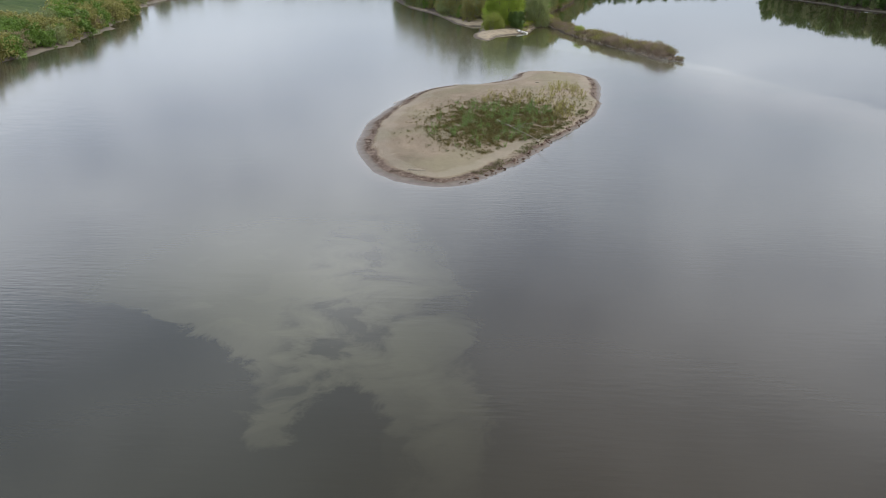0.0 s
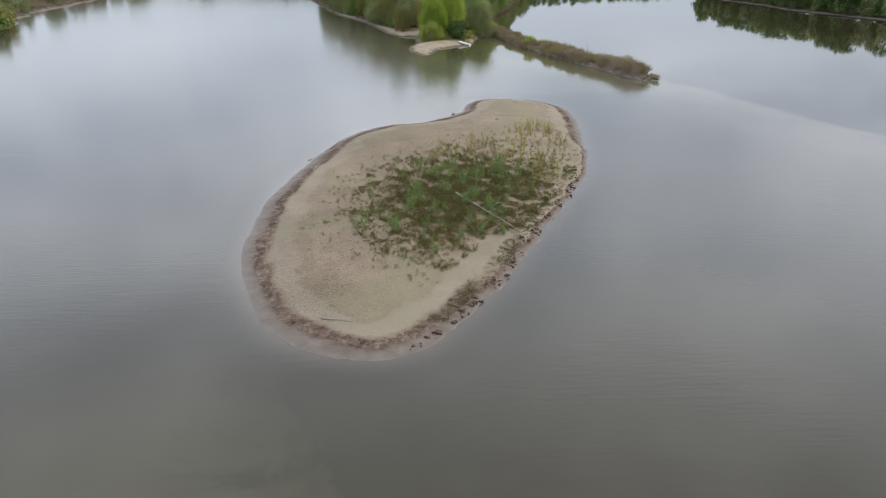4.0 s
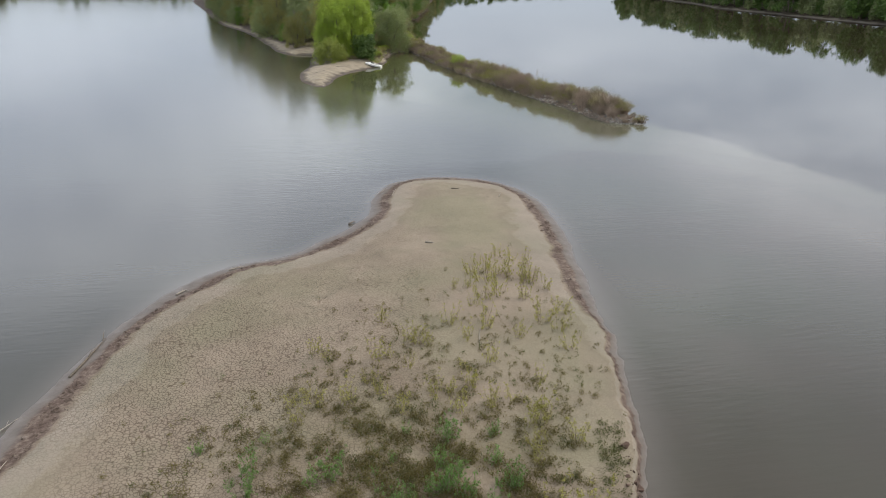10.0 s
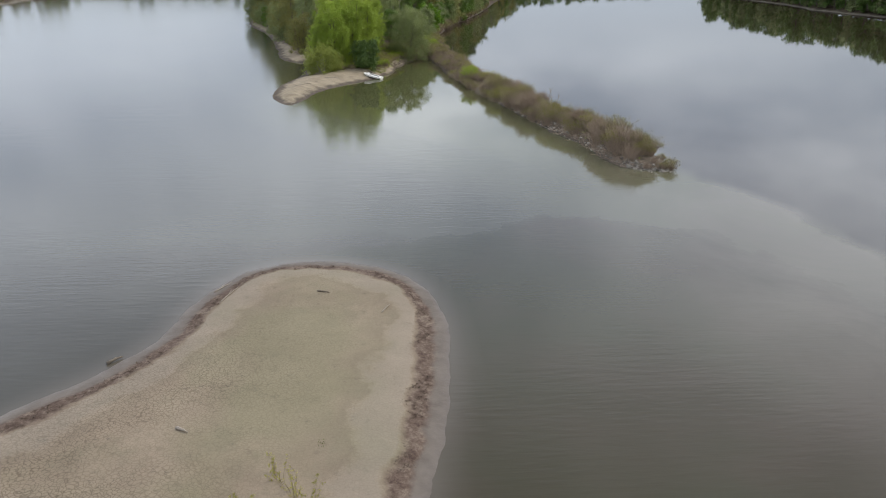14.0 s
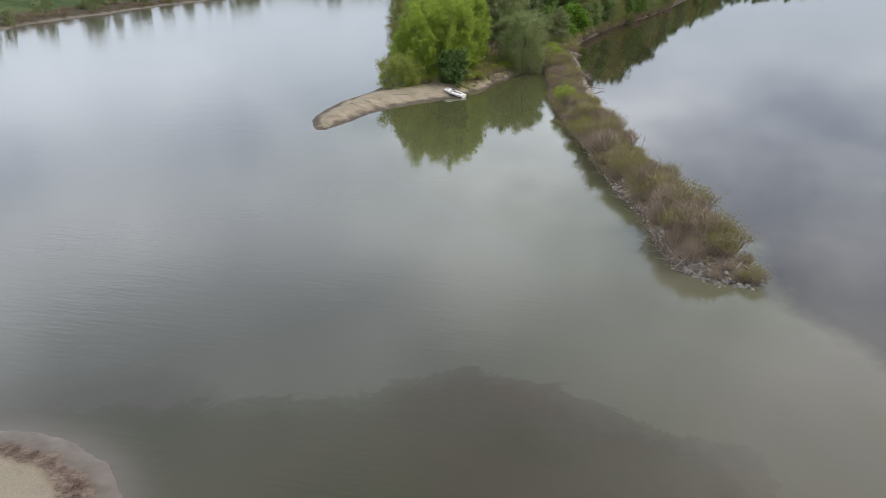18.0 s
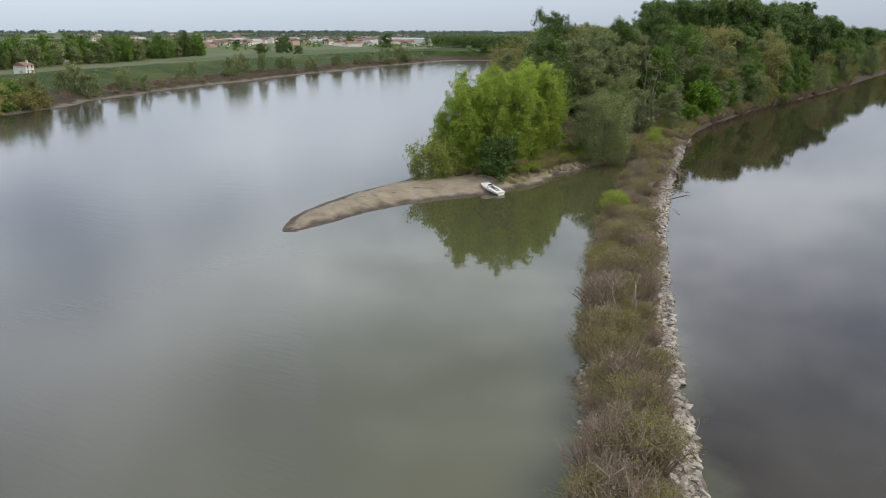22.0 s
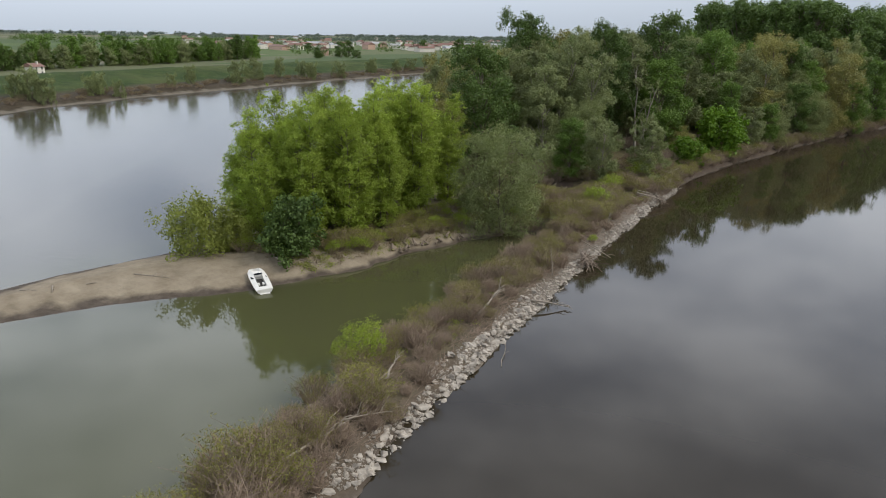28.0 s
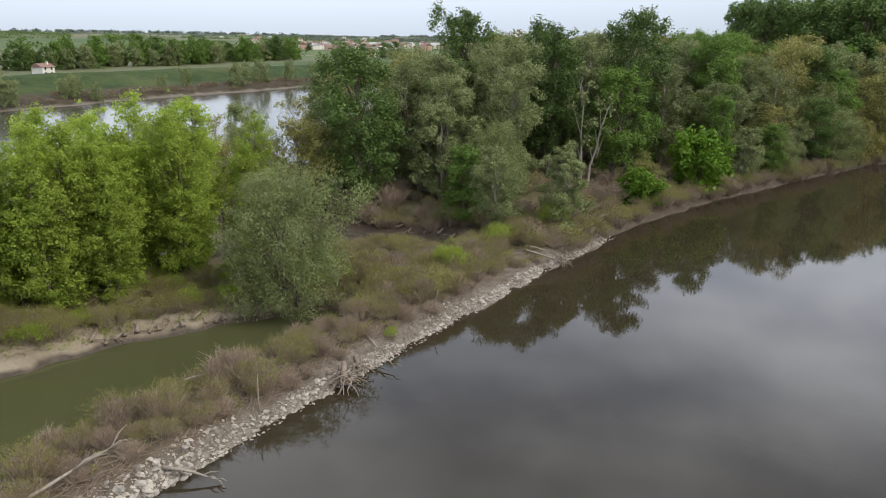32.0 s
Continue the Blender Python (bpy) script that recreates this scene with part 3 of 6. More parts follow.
def tree_parts(seed, height, width, leaf, leaves, size, bark, stem=0.0, lobes=16, slim=0.55, droop=0.0, trunks=1, narrow=0.6, lean=0.05, lobe=0.30, low=0.22, tall=0.85):
    """Meshes of a trunk, its limbs and a crown of leaf clumps round the limbs' ends."""
    rng = np.random.default_rng(seed)
    wood, limbs, blobs = Builder(), Builder(), []
    for k in range(trunks):
        ang = 2 * math.pi * k / trunks + rng.random()
        off = 0.0 if trunks == 1 else 0.05 * width
        bx, by = off * math.cos(ang), off * math.sin(ang)
        tx, ty = bx + rng.normal() * lean * height + (0 if trunks == 1 else 0.16 * width * math.cos(ang)), by + rng.normal() * lean * height + (0 if trunks == 1 else 0.16 * width * math.sin(ang))
        r0 = height * 0.017 / math.sqrt(trunks) + 0.03
        reach = height * (1.0 if k == 0 else 0.74 + 0.24 * rng.random())
        line = [Vector((bx + (tx - bx) * f + rng.normal() * 0.012 * height * (0 < f < 1), by + (ty - by) * f + rng.normal() * 0.012 * height * (0 < f < 1), -0.4 + (reach * 0.9 + 0.4) * f)) for f in (0, 0.12, 0.3, 0.5, 0.72, 1)]
        wood.tube(line, [r0 * 1.35, r0, r0 * 0.8, r0 * 0.6, r0 * 0.35, r0 * 0.08], 7)
        for j in range(lobes // trunks):
            f = min(0.99, max(0.02, stem + (1 - stem) * ((j + 0.5) / (lobes // trunks)) ** 0.9 + rng.uniform(-0.05, 0.05)))
            a = 2.4 * j + rng.random() * 0.9 + ang
            prof = max(0.05, math.sin(math.pi * min(0.97, max(0.02, low + (0.96 - low) * (f - stem) / (1 - stem))))) ** narrow
            rad = width * 0.5 * prof * (0.40 + 0.52 * rng.random())
            i = min(4, int(f * 5))
            start = line[i].lerp(line[i + 1], f * 5 - i)
            end = Vector((start.x + rad * math.cos(a), start.y + rad * math.sin(a), min(reach * 0.95, f * reach + 0.05 * rng.random() * height)))
            root = start - Vector((0, 0, 0.10 * height * rng.random()))
            mid = root.lerp(end, 0.55) + Vector((0, 0, 0.03 * height))
            limbs.tube([root, mid, end], [r0 * 0.32, r0 * 0.2, r0 * 0.05], 5, False)
            q = width * lobe * (0.6 + 0.55 * rng.random()) * (0.7 + 0.45 * prof)
            blobs.append((end.x, end.y, end.z, q, q, q * tall * (0.85 + 0.35 * rng.random())))
        blobs.append((tx, ty, reach * 0.92, width * 0.14, width * 0.14, height * 0.09))
    fine = []
    for x, y, z, a, b, c in blobs:
        for _ in range(7):
            o = rng.normal(size=3)
            o *= rng.random() ** 0.4 / np.linalg.norm(o)
            q = 0.36 + 0.24 * rng.random()
            fine.append((x + o[0] * a, y + o[1] * b, z + o[2] * c, a * q, b * q, c * q * 1.15))
    blobs = fine
    return (wood.mesh("trunk", bark, True), limbs.mesh("branchwork", bark, True),
            leaf_cloud("crown", rng, blobs, leaves, size, leaf, slim, droop))


def poplar_parts(seed, height, width, leaf, leaves, size, bark, trunks=3):
    """A young poplar: a few slim trunks, steep limbs and sprays of leaves along every limb."""
    rng = np.random.default_rng(seed)
    wood, limbs, blobs = Builder(), Builder(), []
    for k in range(trunks):
        ang = 2 * math.pi * k / trunks + rng.random()
        foot = Vector((0.05 * width * math.cos(ang), 0.05 * width * math.sin(ang), -0.4))
        reach = height * (1.0 if k == 0 else 0.72 + 0.25 * rng.random())
        top = Vector((0.20 * width * math.cos(ang) + rng.normal() * 0.2, 0.20 * width * math.sin(ang) + rng.normal() * 0.2, reach * 0.97))
        line = [foot.lerp(top, f) + Vector((rng.normal(), rng.normal(), 0)) * 0.10 * (0 < f < 1) for f in (0, 0.15, 0.35, 0.55, 0.78, 1)]
        r0 = 0.11 + 0.05 * rng.random()
        wood.tube(line, [r0 * 1.3, r0, r0 * 0.8, r0 * 0.6, r0 * 0.35, r0 * 0.08], 6)
        count = 60
        for j in range(count):
            f = 0.04 + 0.94 * min(1.0, (j + 3.0 * rng.random()) / count)
            i = min(4, int(np.searchsorted([0.15, 0.35, 0.55, 0.78], f)))
            a0, a1 = [(0, 0.15), (0.15, 0.35), (0.35, 0.55), (0.55, 0.78), (0.78, 1.0)][i]
            start = line[i].lerp(line[i + 1], (f - a0) / (a1 - a0))
            a = rng.random() * 6.283
            prof = min(1.0, 0.55 + 1.6 * f) * min(1.0, (1.04 - f) / 0.42) ** 0.7
            out = width * 0.40 * prof * (0.45 + 0.6 * rng.random())
            rise = out * (0.15 + 0.75 * f + 0.35 * rng.random())
            end = start + Vector((out * math.cos(a), out * math.sin(a), rise))
            end.z = min(end.z, reach)
            mid = start.lerp(end, 0.5) + Vector((0.10 * out * math.cos(a), 0.10 * out * math.sin(a), -0.06 * out))
            limbs.tube([start, mid, end], [r0 * 0.26, r0 * 0.16, r0 * 0.04], 4, False)
            for u in (0.35, 0.55, 0.72, 0.88, 1.0):
                p = start.lerp(mid, 2 * u) if u < 0.5 else mid.lerp(end, 2 * u - 1)
                for _ in range(2):
                    q = (0.22 + 0.34 * rng.random()) * (0.8 + 0.22 * out)
                    blobs.append((p.x + rng.normal() * 0.32, p.y + rng.normal() * 0.32, p.z + 0.1 + rng.normal() * 0.35, q, q, q * (0.5 + 0.5 * rng.random())))
        blobs.append((top.x, top.y, top.z - 0.3, 0.28, 0.28, 0.9))
    return (wood.mesh("trunk", bark, True), limbs.mesh("branchwork", bark, True),
            leaf_cloud("crown", rng, blobs, leaves, size, leaf, 0.75, 0.0, 0.8))


KINDS = {}


def add_kind(kind, name, label, category, group, pieces):
    KINDS.setdefault(kind, []).append([None, name, label, category, group, pieces])


def place(kind, which, m):
    """One more thing of a kind, at the pose m: the first is built, the others are copies with the same meshes."""
    row = KINDS[kind][which % len(KINDS[kind])]
    if row[0] is None:
        ob = thing(row[1], row[2], row[3], row[4])
        for name, me in row[5]:
            part(name, me, ob)
        ob.matrix_basis = m
        row[0] = ob
        return ob
    return fresh_copy(row[0], m)


def fresh_copy(ob, m):
    keep = ob.matrix_basis.copy()
    ob.matrix_basis = Matrix.Identity(4)
    made = copy_thing(ob, m)
    ob.matrix_basis = keep
    return made


def sized(x, y, z, turn, scale, tall=1.0):
    return pose(x, y, z, 0, 0, turn) @ Matrix.Diagonal((scale, scale, scale * tall, 1))


def smooth_ring(pts, rounds=2):
    for _ in range(rounds):
        out = []
        for k in range(len(pts)):
            (ax, ay), (bx, by) = pts[k], pts[(k + 1) % len(pts)]
            out += [(0.75 * ax + 0.25 * bx, 0.75 * ay + 0.25 * by), (0.25 * ax + 0.75 * bx, 0.25 * ay + 0.75 * by)]
        pts = out
    return np.array(pts)


def inside_by(ring, X, Y):
    """Signed distance to a closed ring, positive inside."""
    best = np.full(X.shape, 1e9)
    odd = np.zeros(X.shape, bool)
    for k in range(len(ring)):
        (ax, ay), (bx, by) = ring[k], ring[(k + 1) % len(ring)]
        dx, dy = bx - ax, by - ay
        t = np.clip(((X - ax) * dx + (Y - ay) * dy) / (dx * dx + dy * dy + 1e-12), 0, 1)
        best = np.minimum(best, (X - ax - t * dx) ** 2 + (Y - ay - t * dy) ** 2)
        if ay != by:
            odd ^= ((ay > Y) != (by > Y)) & (X < dx * (Y - ay) / (by - ay) + ax)
    return np.where(odd, 1, -1) * np.sqrt(best)


def rough(X, Y, scale, seed=0):
    """Smooth random relief between about -1 and 1."""
    rng = np.random.default_rng(seed)
    out = np.zeros(X.shape)
    for o in range(5):
        f = 2.0 ** o / scale
        for _ in range(3):
            a, ph = rng.random() * math.pi * 2, rng.random() * 6.28
            out += 0.33 * 0.6 ** o * np.sin((X * math.cos(a) + Y * math.sin(a)) * f * 2 + ph + 1.3 * np.sin((X * math.sin(a) - Y * math.cos(a)) * f * 1.3 + ph))
    return out


def grid_mesh(name, xs, ys, Z, material, keep=None):
    ny, nx = Z.shape
    X, Y = np.meshgrid(xs, ys)
    verts = np.stack([X, Y, Z], -1).reshape(-1, 3)
    i = np.arange(ny * nx).reshape(ny, nx)
    q = np.stack([i[:-1, :-1], i[:-1, 1:], i[1:, 1:], i[1:, :-1]], -1).reshape(-1, 4)
    if keep is not None:
        k = keep.ravel()
        q = q[k[q].any(1)]
        used = np.unique(q)
        back = np.zeros(len(verts), int)
        back[used] = np.arange(len(used))
        verts, q = verts[used], back[q]
    me = bpy.data.meshes.new(name)
    n = len(q)
    me.vertices.add(len(verts))
    me.vertices.foreach_set("co", verts.ravel())
    me.loops.add(4 * n)
    me.loops.foreach_set("vertex_index", q.ravel().astype(np.int32))
    me.polygons.add(n)
    me.polygons.foreach_set("loop_start", np.arange(0, 4 * n, 4, dtype=np.int32))
    me.materials.append(material)
    me.update()
    me.validate()
    me.shade_smooth()
    return me


# ---- water and the ground out to the horizon ----
LEFT_Y = [-5000, -400, 0, 100, 170, 206, 248, 328, 357, 398, 452, 515, 602, 690, 728, 750, 830, 887, 982, 1032, 1090, 1300, 5000]
LEFT_X = [-60, -88, -100, -101, -102, -105, -114, -136, -148, -158, -166, -175, -182, -181, -176, -60, 95, 168, 222, 259, 310, 520, 900]
RIGHT_Y = [-5000, 0, 300, 420, 500, 570, 640, 760, 900, 980, 1090, 1300, 5000]
RIGHT_X = [420, 330, 312, 306, 303, 302, 318, 330, 365, 430, 560, 820, 1300]


def left_bank(y):
    return np.interp(y, LEFT_Y, LEFT_X)


def right_bank(y):
    return np.interp(y, RIGHT_Y, RIGHT_X)


def bank_height(d):
    """Height of the river's banks at d metres inland of the waterline."""
    return np.interp(d, [-40, -6, 0, 2.5, 6, 14, 21, 44, 49, 53, 66, 200, 6000], [-4, -1.6, 0, 0.7, 1.7, 2.3, 2.9, 6.5, 6.9, 6.9, 2.6, 2.2, 2.0])


gy = np.concatenate([[-5000, -2500, -1200, -600], np.arange(-300, 100, 25), np.arange(100, 760, 5.0), np.arange(760, 1300, 20), [1500, 1900, 2500, 3400, 5000]])
off = np.array([0, 1.2, 2.5, 4, 6, 8, 10, 12, 16, 20, 25, 30, 34, 38, 41, 44, 47, 49, 53, 56, 60, 66, 75, 90, 120, 160, 220, 320, 500, 800, 1300, 2200, 3400, 4800])
rows = []
for y in gy:
    l, r = left_bank(y), right_bank(y)
    a = l - off[::-1]
    b = r + off
    m = np.linspace(l, r, 22)[1:-1]
    xs = np.concatenate([a, m, b])
    d = np.maximum(l - xs, xs - r)
    wig = rough(xs, np.full_like(xs, y), 14.0, 3)
    z = bank_height(d + 1.4 * wig * (d < 30) * (d > -10)) + 0.25 * wig * (d > 3) * (d < 200)
    z = np.where((xs > r) & (d > 20), np.minimum(z, 3.2), z)
    rows.append(np.stack([xs, np.full_like(xs, y), z], -1))
G = np.array(rows)
ng, mg = G.shape[:2]
idx = np.arange(ng * mg).reshape(ng, mg)
ground_me = mesh_of("ground", G.reshape(-1, 3), np.stack([idx[:-1, :-1], idx[:-1, 1:], idx[1:, 1:], idx[1:, :-1]], -1).reshape(-1, 4), GRASS, True)
ground = tagged(new("ground", ground_me), "grassy river banks, levee and flat fields to the horizon", "ground", kind="structure")

# ---- the sandbar ----
BAR = smooth_ring([(3, 79), (-0.5, 79.4), (-4, 82), (-6.5, 86.5), (-8.6, 93), (-9.7, 100), (-9.9, 107), (-9.3, 115.5), (-7.6, 125.4), (-5, 137.5), (-1.1, 148.3), (4, 154.5), (9.5, 155.2),
                   (14, 160.7), (17.5, 165.5), (18.6, 172), (20.5, 177), (25, 179.2), (30.5, 179), (35.2, 175.5), (37.1, 169), (36.6, 160), (34.6, 149), (32.7, 138), (30.6, 129), (27.4, 120.5),
                   (24, 113.5), (20, 105.5), (16.8, 99.8), (14.3, 93.6), (11, 87.9), (8, 83.3), (5.5, 80.3)])
bar_x, bar_y = np.arange(-14, 41, 0.30), np.arange(75, 183, 0.30)
BX, BY = np.meshgrid(bar_x, bar_y)


def bar_height(X, Y):
    d = inside_by(BAR, X, Y)
    wig = rough(X, Y, 4.0, 5)
    # the south-east side is undercut by the current, the rest slopes gently under water
    cut = np.clip((X - (6 + (Y - 80) * 0.30)) / 6, 0, 1) * np.clip((146 - Y) / 14, 0, 1)
    gentle = np.interp(d + 0.25 * wig, [-6, -1.2, 0, 0.8, 1.2, 2.1, 2.6, 4.6, 9.5, 20], [-1.5, -0.13, 0.0, 0.14, 0.23, 0.37, 0.47, 0.60, 0.85, 1.15])
    steep = np.interp(d + 0.45 * wig, [-4, -0.3, 0, 0.5, 1.0, 3, 9, 20], [-1.5, -0.35, 0.0, 0.22, 0.62, 0.72, 0.95, 1.15])
    return gentle * (1 - cut) + steep * cut + 0.03 * wig * (d > 1), d


BZ, BD = bar_height(BX, BY)
VEG = smooth_ring([(-0.9, 110.4), (2.0, 126), (9, 134), (14, 140), (22, 150), (28, 153), (32, 146), (28.5, 133), (24.5, 121), (20.5, 110), (16.5, 102), (13, 95), (8, 92), (3, 95.5), (0, 101)], 2)
VD = inside_by(VEG, BX, BY)


def herb_cover(x, y):
    """How thick the herbs grow on the bar, between 0 and 1."""
    return np.exp(-(((x - 12.5 - (y - 113) * 0.22) / 8.5) ** 2 + ((y - 113) / 15) ** 2))


bar_me = grid_mesh("ground_sandbar", bar_x, bar_y, BZ, MUD)
litter = bar_me.attributes.new("litter", "FLOAT", "POINT")
litter.data.foreach_set("value", (herb_cover(BX, BY) * np.clip(0.2 + VD / 5, 0, 1)).ravel().astype(np.float32))
sandbar = tagged(new("ground_sandbar", bar_me), "pale dried mud bar with cracked crust and dark wrack rim", "sandbar", kind="structure")

# ---- the wooded island with its spit and the stone groyne ----
ISLE = smooth_ring([(15.4, 250.3), (17.7, 254), (19.3, 265), (24.5, 274.3), (30, 281), (34, 290.5), (36, 302), (38.5, 309), (42, 316), (44.6, 318), (45.6, 311), (46.5, 300), (47.6, 289),
                    (50.3, 268.5), (54.8, 248), (57.8, 232), (61, 219.6), (63, 208.5), (66, 205.6), (69.3, 206.6), (68.6, 213), (65.6, 228), (64, 234.6), (61.2, 249), (58.2, 265), (55.6, 284),
                    (53, 312), (50.6, 340), (49.3, 368), (53.4, 395), (62.5, 440), (74, 478), (88, 536), (112, 652), (144, 780), (170, 880), (140, 930), (60, 910), (-20, 800), (-60, 650), (-52, 597), (-38.5, 529), (-20.8, 421), (-8.5, 390),
                    (1.1, 344), (5.2, 318), (8.5, 310.5), (14.8, 311.5), (15.6, 306), (14.3, 298), (14.6, 288), (11.6, 274), (10.9, 264), (12.8, 256)], 2)
ARM = smooth_ring([(19, 329), (25, 329.5), (31, 332), (36.5, 335.5), (40, 340), (38, 342.5), (33, 339.5), (27, 337), (20, 334.5)], 2)
isle_x = np.concatenate([np.arange(-75, 4, 2.5), np.arange(4, 74, 0.55), np.arange(75, 180, 2.5)])
isle_y = np.concatenate([np.arange(200, 350, 0.55), np.arange(351, 470, 1.5), np.arange(472, 940, 4.0)])
IX, IY = np.meshgrid(isle_x, isle_y)


def west_shore(y):
    return np.interp(y, [285, 300, 313, 344, 390, 421, 529, 597, 650], [14, 14, 7, 1, -8.5, -21, -38.5, -53, -60])


def isle_height(X, Y):
    d = inside_by(ISLE, X, Y)
    wig = rough(X, Y, 5.0, 8)
    low = np.interp(d + 0.3 * wig, [-8, -1.2, 0, 1.5, 3, 6, 12], [-2.5, -0.2, 0, 0.35, 0.7, 1.2, 1.6])
    bank = np.interp(d + 0.7 * wig, [-6, -0.8, 0, 0.7, 1.6, 3.0, 6, 14, 30], [-2.5, -0.4, 0, 0.5, 1.0, 1.25, 1.6, 2.2, 2.6])
    spit = np.maximum(np.clip((292 - Y) / 8, 0, 1) * (X < 36), np.clip((west_shore(Y) + 13 - X) / 5, 0, 1) * (Y < 640))
    z = low * spit + bank * (1 - spit) + 0.10 * wig * (d > 1)
    # the dead arm between the poplars and the wood
    arm = inside_by(ARM, X, Y)
    d = np.minimum(d, -arm)
    return np.minimum(z, np.interp(-arm + 0.5 * wig, [-3, 0, 0.8, 2.0, 5, 7], [-1.2, -0.05, 0.55, 1.0, 1.5, 5.0])), d


IZ, ID = isle_height(IX, IY)
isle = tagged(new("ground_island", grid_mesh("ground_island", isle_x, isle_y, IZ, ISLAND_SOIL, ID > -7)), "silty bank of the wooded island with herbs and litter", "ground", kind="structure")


# ---- water ----
wx = np.concatenate([[-260, -100, -50], np.arange(-36, 84, 1.0), [120, 300, 900]])
wy = np.concatenate([[-700, -200, 0], np.arange(20, 326, 1.0), [400, 700, 1300]])
WX, WY = np.meshgrid(wx, wy)
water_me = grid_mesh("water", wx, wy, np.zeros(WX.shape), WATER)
# how near the bottom lies under the surface
edge_d = np.maximum(inside_by(BAR, WX, WY), inside_by(ISLE, WX, WY) - 0.8 - 9.0 * ((WY > 288) | (WX > 40)))
shoal = water_me.attributes.new("shoal", "FLOAT", "POINT")
shoal.data.foreach_set("value", (np.clip(1 + edge_d / 2.2, 0, 1) ** 1.6).ravel().astype(np.float32))
# where the murky water east of the bar and the silt cloud south of it lie
MURK = smooth_ring([(20, 181), (33.6, 182.6), (40, 185.6), (46, 188.3), (49, 190.4), (54.5, 189.6), (58.5, 187.2), (61.4, 185.6), (64.5, 183.4), (66.4, 180), (67.4, 176), (70, 164), (77, 138), (88, 90), (96, 40), (10, 40), (8, 110)])
CLOUD = smooth_ring([(-30, 49), (-19.4, 46.4), (-14.6, 44), (-9.8, 40.2), (-7.8, 37.4), (-7.2, 32), (-5.0, 30), (-4.8, 35), (-4.6, 37.6), (-1.1, 37.2), (0.2, 35), (1.5, 26), (6, 25), (6.2, 34), (4.8, 40), (5.8, 46), (5.0, 52), (3.4, 58), (0, 68), (-4, 80), (-14, 86), (-22, 76), (-30, 60)])
for name, ring in (("murk", MURK), ("cloud", CLOUD)):
    field = water_me.attributes.new(name, "FLOAT", "POINT")
    field.data.foreach_set("value", np.clip(inside_by(ring, WX, WY), -20, 20).ravel().astype(np.float32))
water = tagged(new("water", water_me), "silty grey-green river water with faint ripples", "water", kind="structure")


def at_grid(xs, ys, Z, x, y):
    """Z between the grid's lines."""
    i = min(max(int(np.searchsorted(xs, x)) - 1, 0), len(xs) - 2)
    j = min(max(int(np.searchsorted(ys, y)) - 1, 0), len(ys) - 2)
    u = min(max((x - xs[i]) / (xs[i + 1] - xs[i]), 0), 1)
    v = min(max((y - ys[j]) / (ys[j + 1] - ys[j]), 0), 1)
    return float((Z[j, i] * (1 - u) + Z[j, i + 1] * u) * (1 - v) + (Z[j + 1, i] * (1 - u) + Z[j + 1, i + 1] * u) * v)


def isle_z(x, y):
    return at_grid(isle_x, isle_y, IZ, x, y)


def isle_d(x, y):
    return at_grid(isle_x, isle_y, ID, x, y)


def bar_z(x, y):
    return at_grid(bar_x, bar_y, BZ, x, y)


# ---- trees and bushes ----
rnd = random.Random(11)
PARTS3 = ("trunk", "branchwork", "crown")


def tree_kind(kind, n, name, label, group, height, *more, **opts):
    HEIGHT[kind] = height
    for s in range(n):
        add_kind(kind, name, label, "tree", group, list(zip(PARTS3, tree_parts(len(KINDS) * 37 + s, height, *more, **opts))))


HEIGHT = {}
WOOD = "trees of the island wood"
for s in range(4):
    add_kind("poplar", "poplar_tree", "young poplar in bright spring leaf on the island bank", "tree", "poplar grove by the boat", list(zip(PARTS3, poplar_parts(300 + s, 15.0, 6.6, LEAF_POPLAR, 38000, 0.084, BARK))))
HEIGHT["poplar"] = 15.0
tree_kind("willow", 3, "willow_tree", "round grey-green willow on the bank", "willows of the island", 11.0, 9.5, LEAF_WILLOW, 36000, 0.120, BARK, 0.03, 64, 0.32, 1.2, 3, narrow=0.36, lobe=0.19, low=0.36)
tree_kind("dark", 4, "woodland_tree", "tall dark green broadleaf tree in the island wood", WOOD, 22.0, 10.0, LEAF_DARK, 22000, 0.165, BARK, 0.14, 30, 0.6, trunks=1, narrow=0.5, lobe=0.23, low=0.26)
tree_kind("green", 3, "woodland_tree", "tall mid-green broadleaf tree in the island wood", WOOD, 20.0, 9.5, LEAF_GREEN, 20000, 0.165, BARK, 0.08, 30, 0.6, trunks=1, narrow=0.5, lobe=0.23, low=0.28)
tree_kind("mid", 4, "woodland_tree", "grey-green willow-like tree with pale stems", WOOD, 18.0, 8.5, LEAF_MID, 23000, 0.165, BARK_PALE, 0.08, 32, 0.40, 0.6, 2, narrow=0.5, lobe=0.20, low=0.26)
tree_kind("olive", 3, "woodland_tree", "thin olive-brown tree just coming into leaf", WOOD, 15.0, 8.0, LEAF_OLIVE, 15000, 0.135, BARK, 0.06, 45, 0.5, trunks=3, narrow=0.5, lobe=0.20, low=0.28)
tree_kind("deep", 3, "plantation_tree", "tall dark poplar of the plantation on the island", "poplar plantation on the island", 24.0, 9.5, LEAF_DARK, 11000, 0.23, BARK, 0.20, 30, 0.7, trunks=1, narrow=0.5, lobe=0.24, low=0.26)
tree_kind("bare", 2, "bare_tree", "bleached tree with hardly any leaves", WOOD, 15.0, 4.5, LEAF_MID, 900, 0.20, BARK_PALE, 0.35, 14, 0.5, trunks=2, narrow=0.5, lobe=0.18)
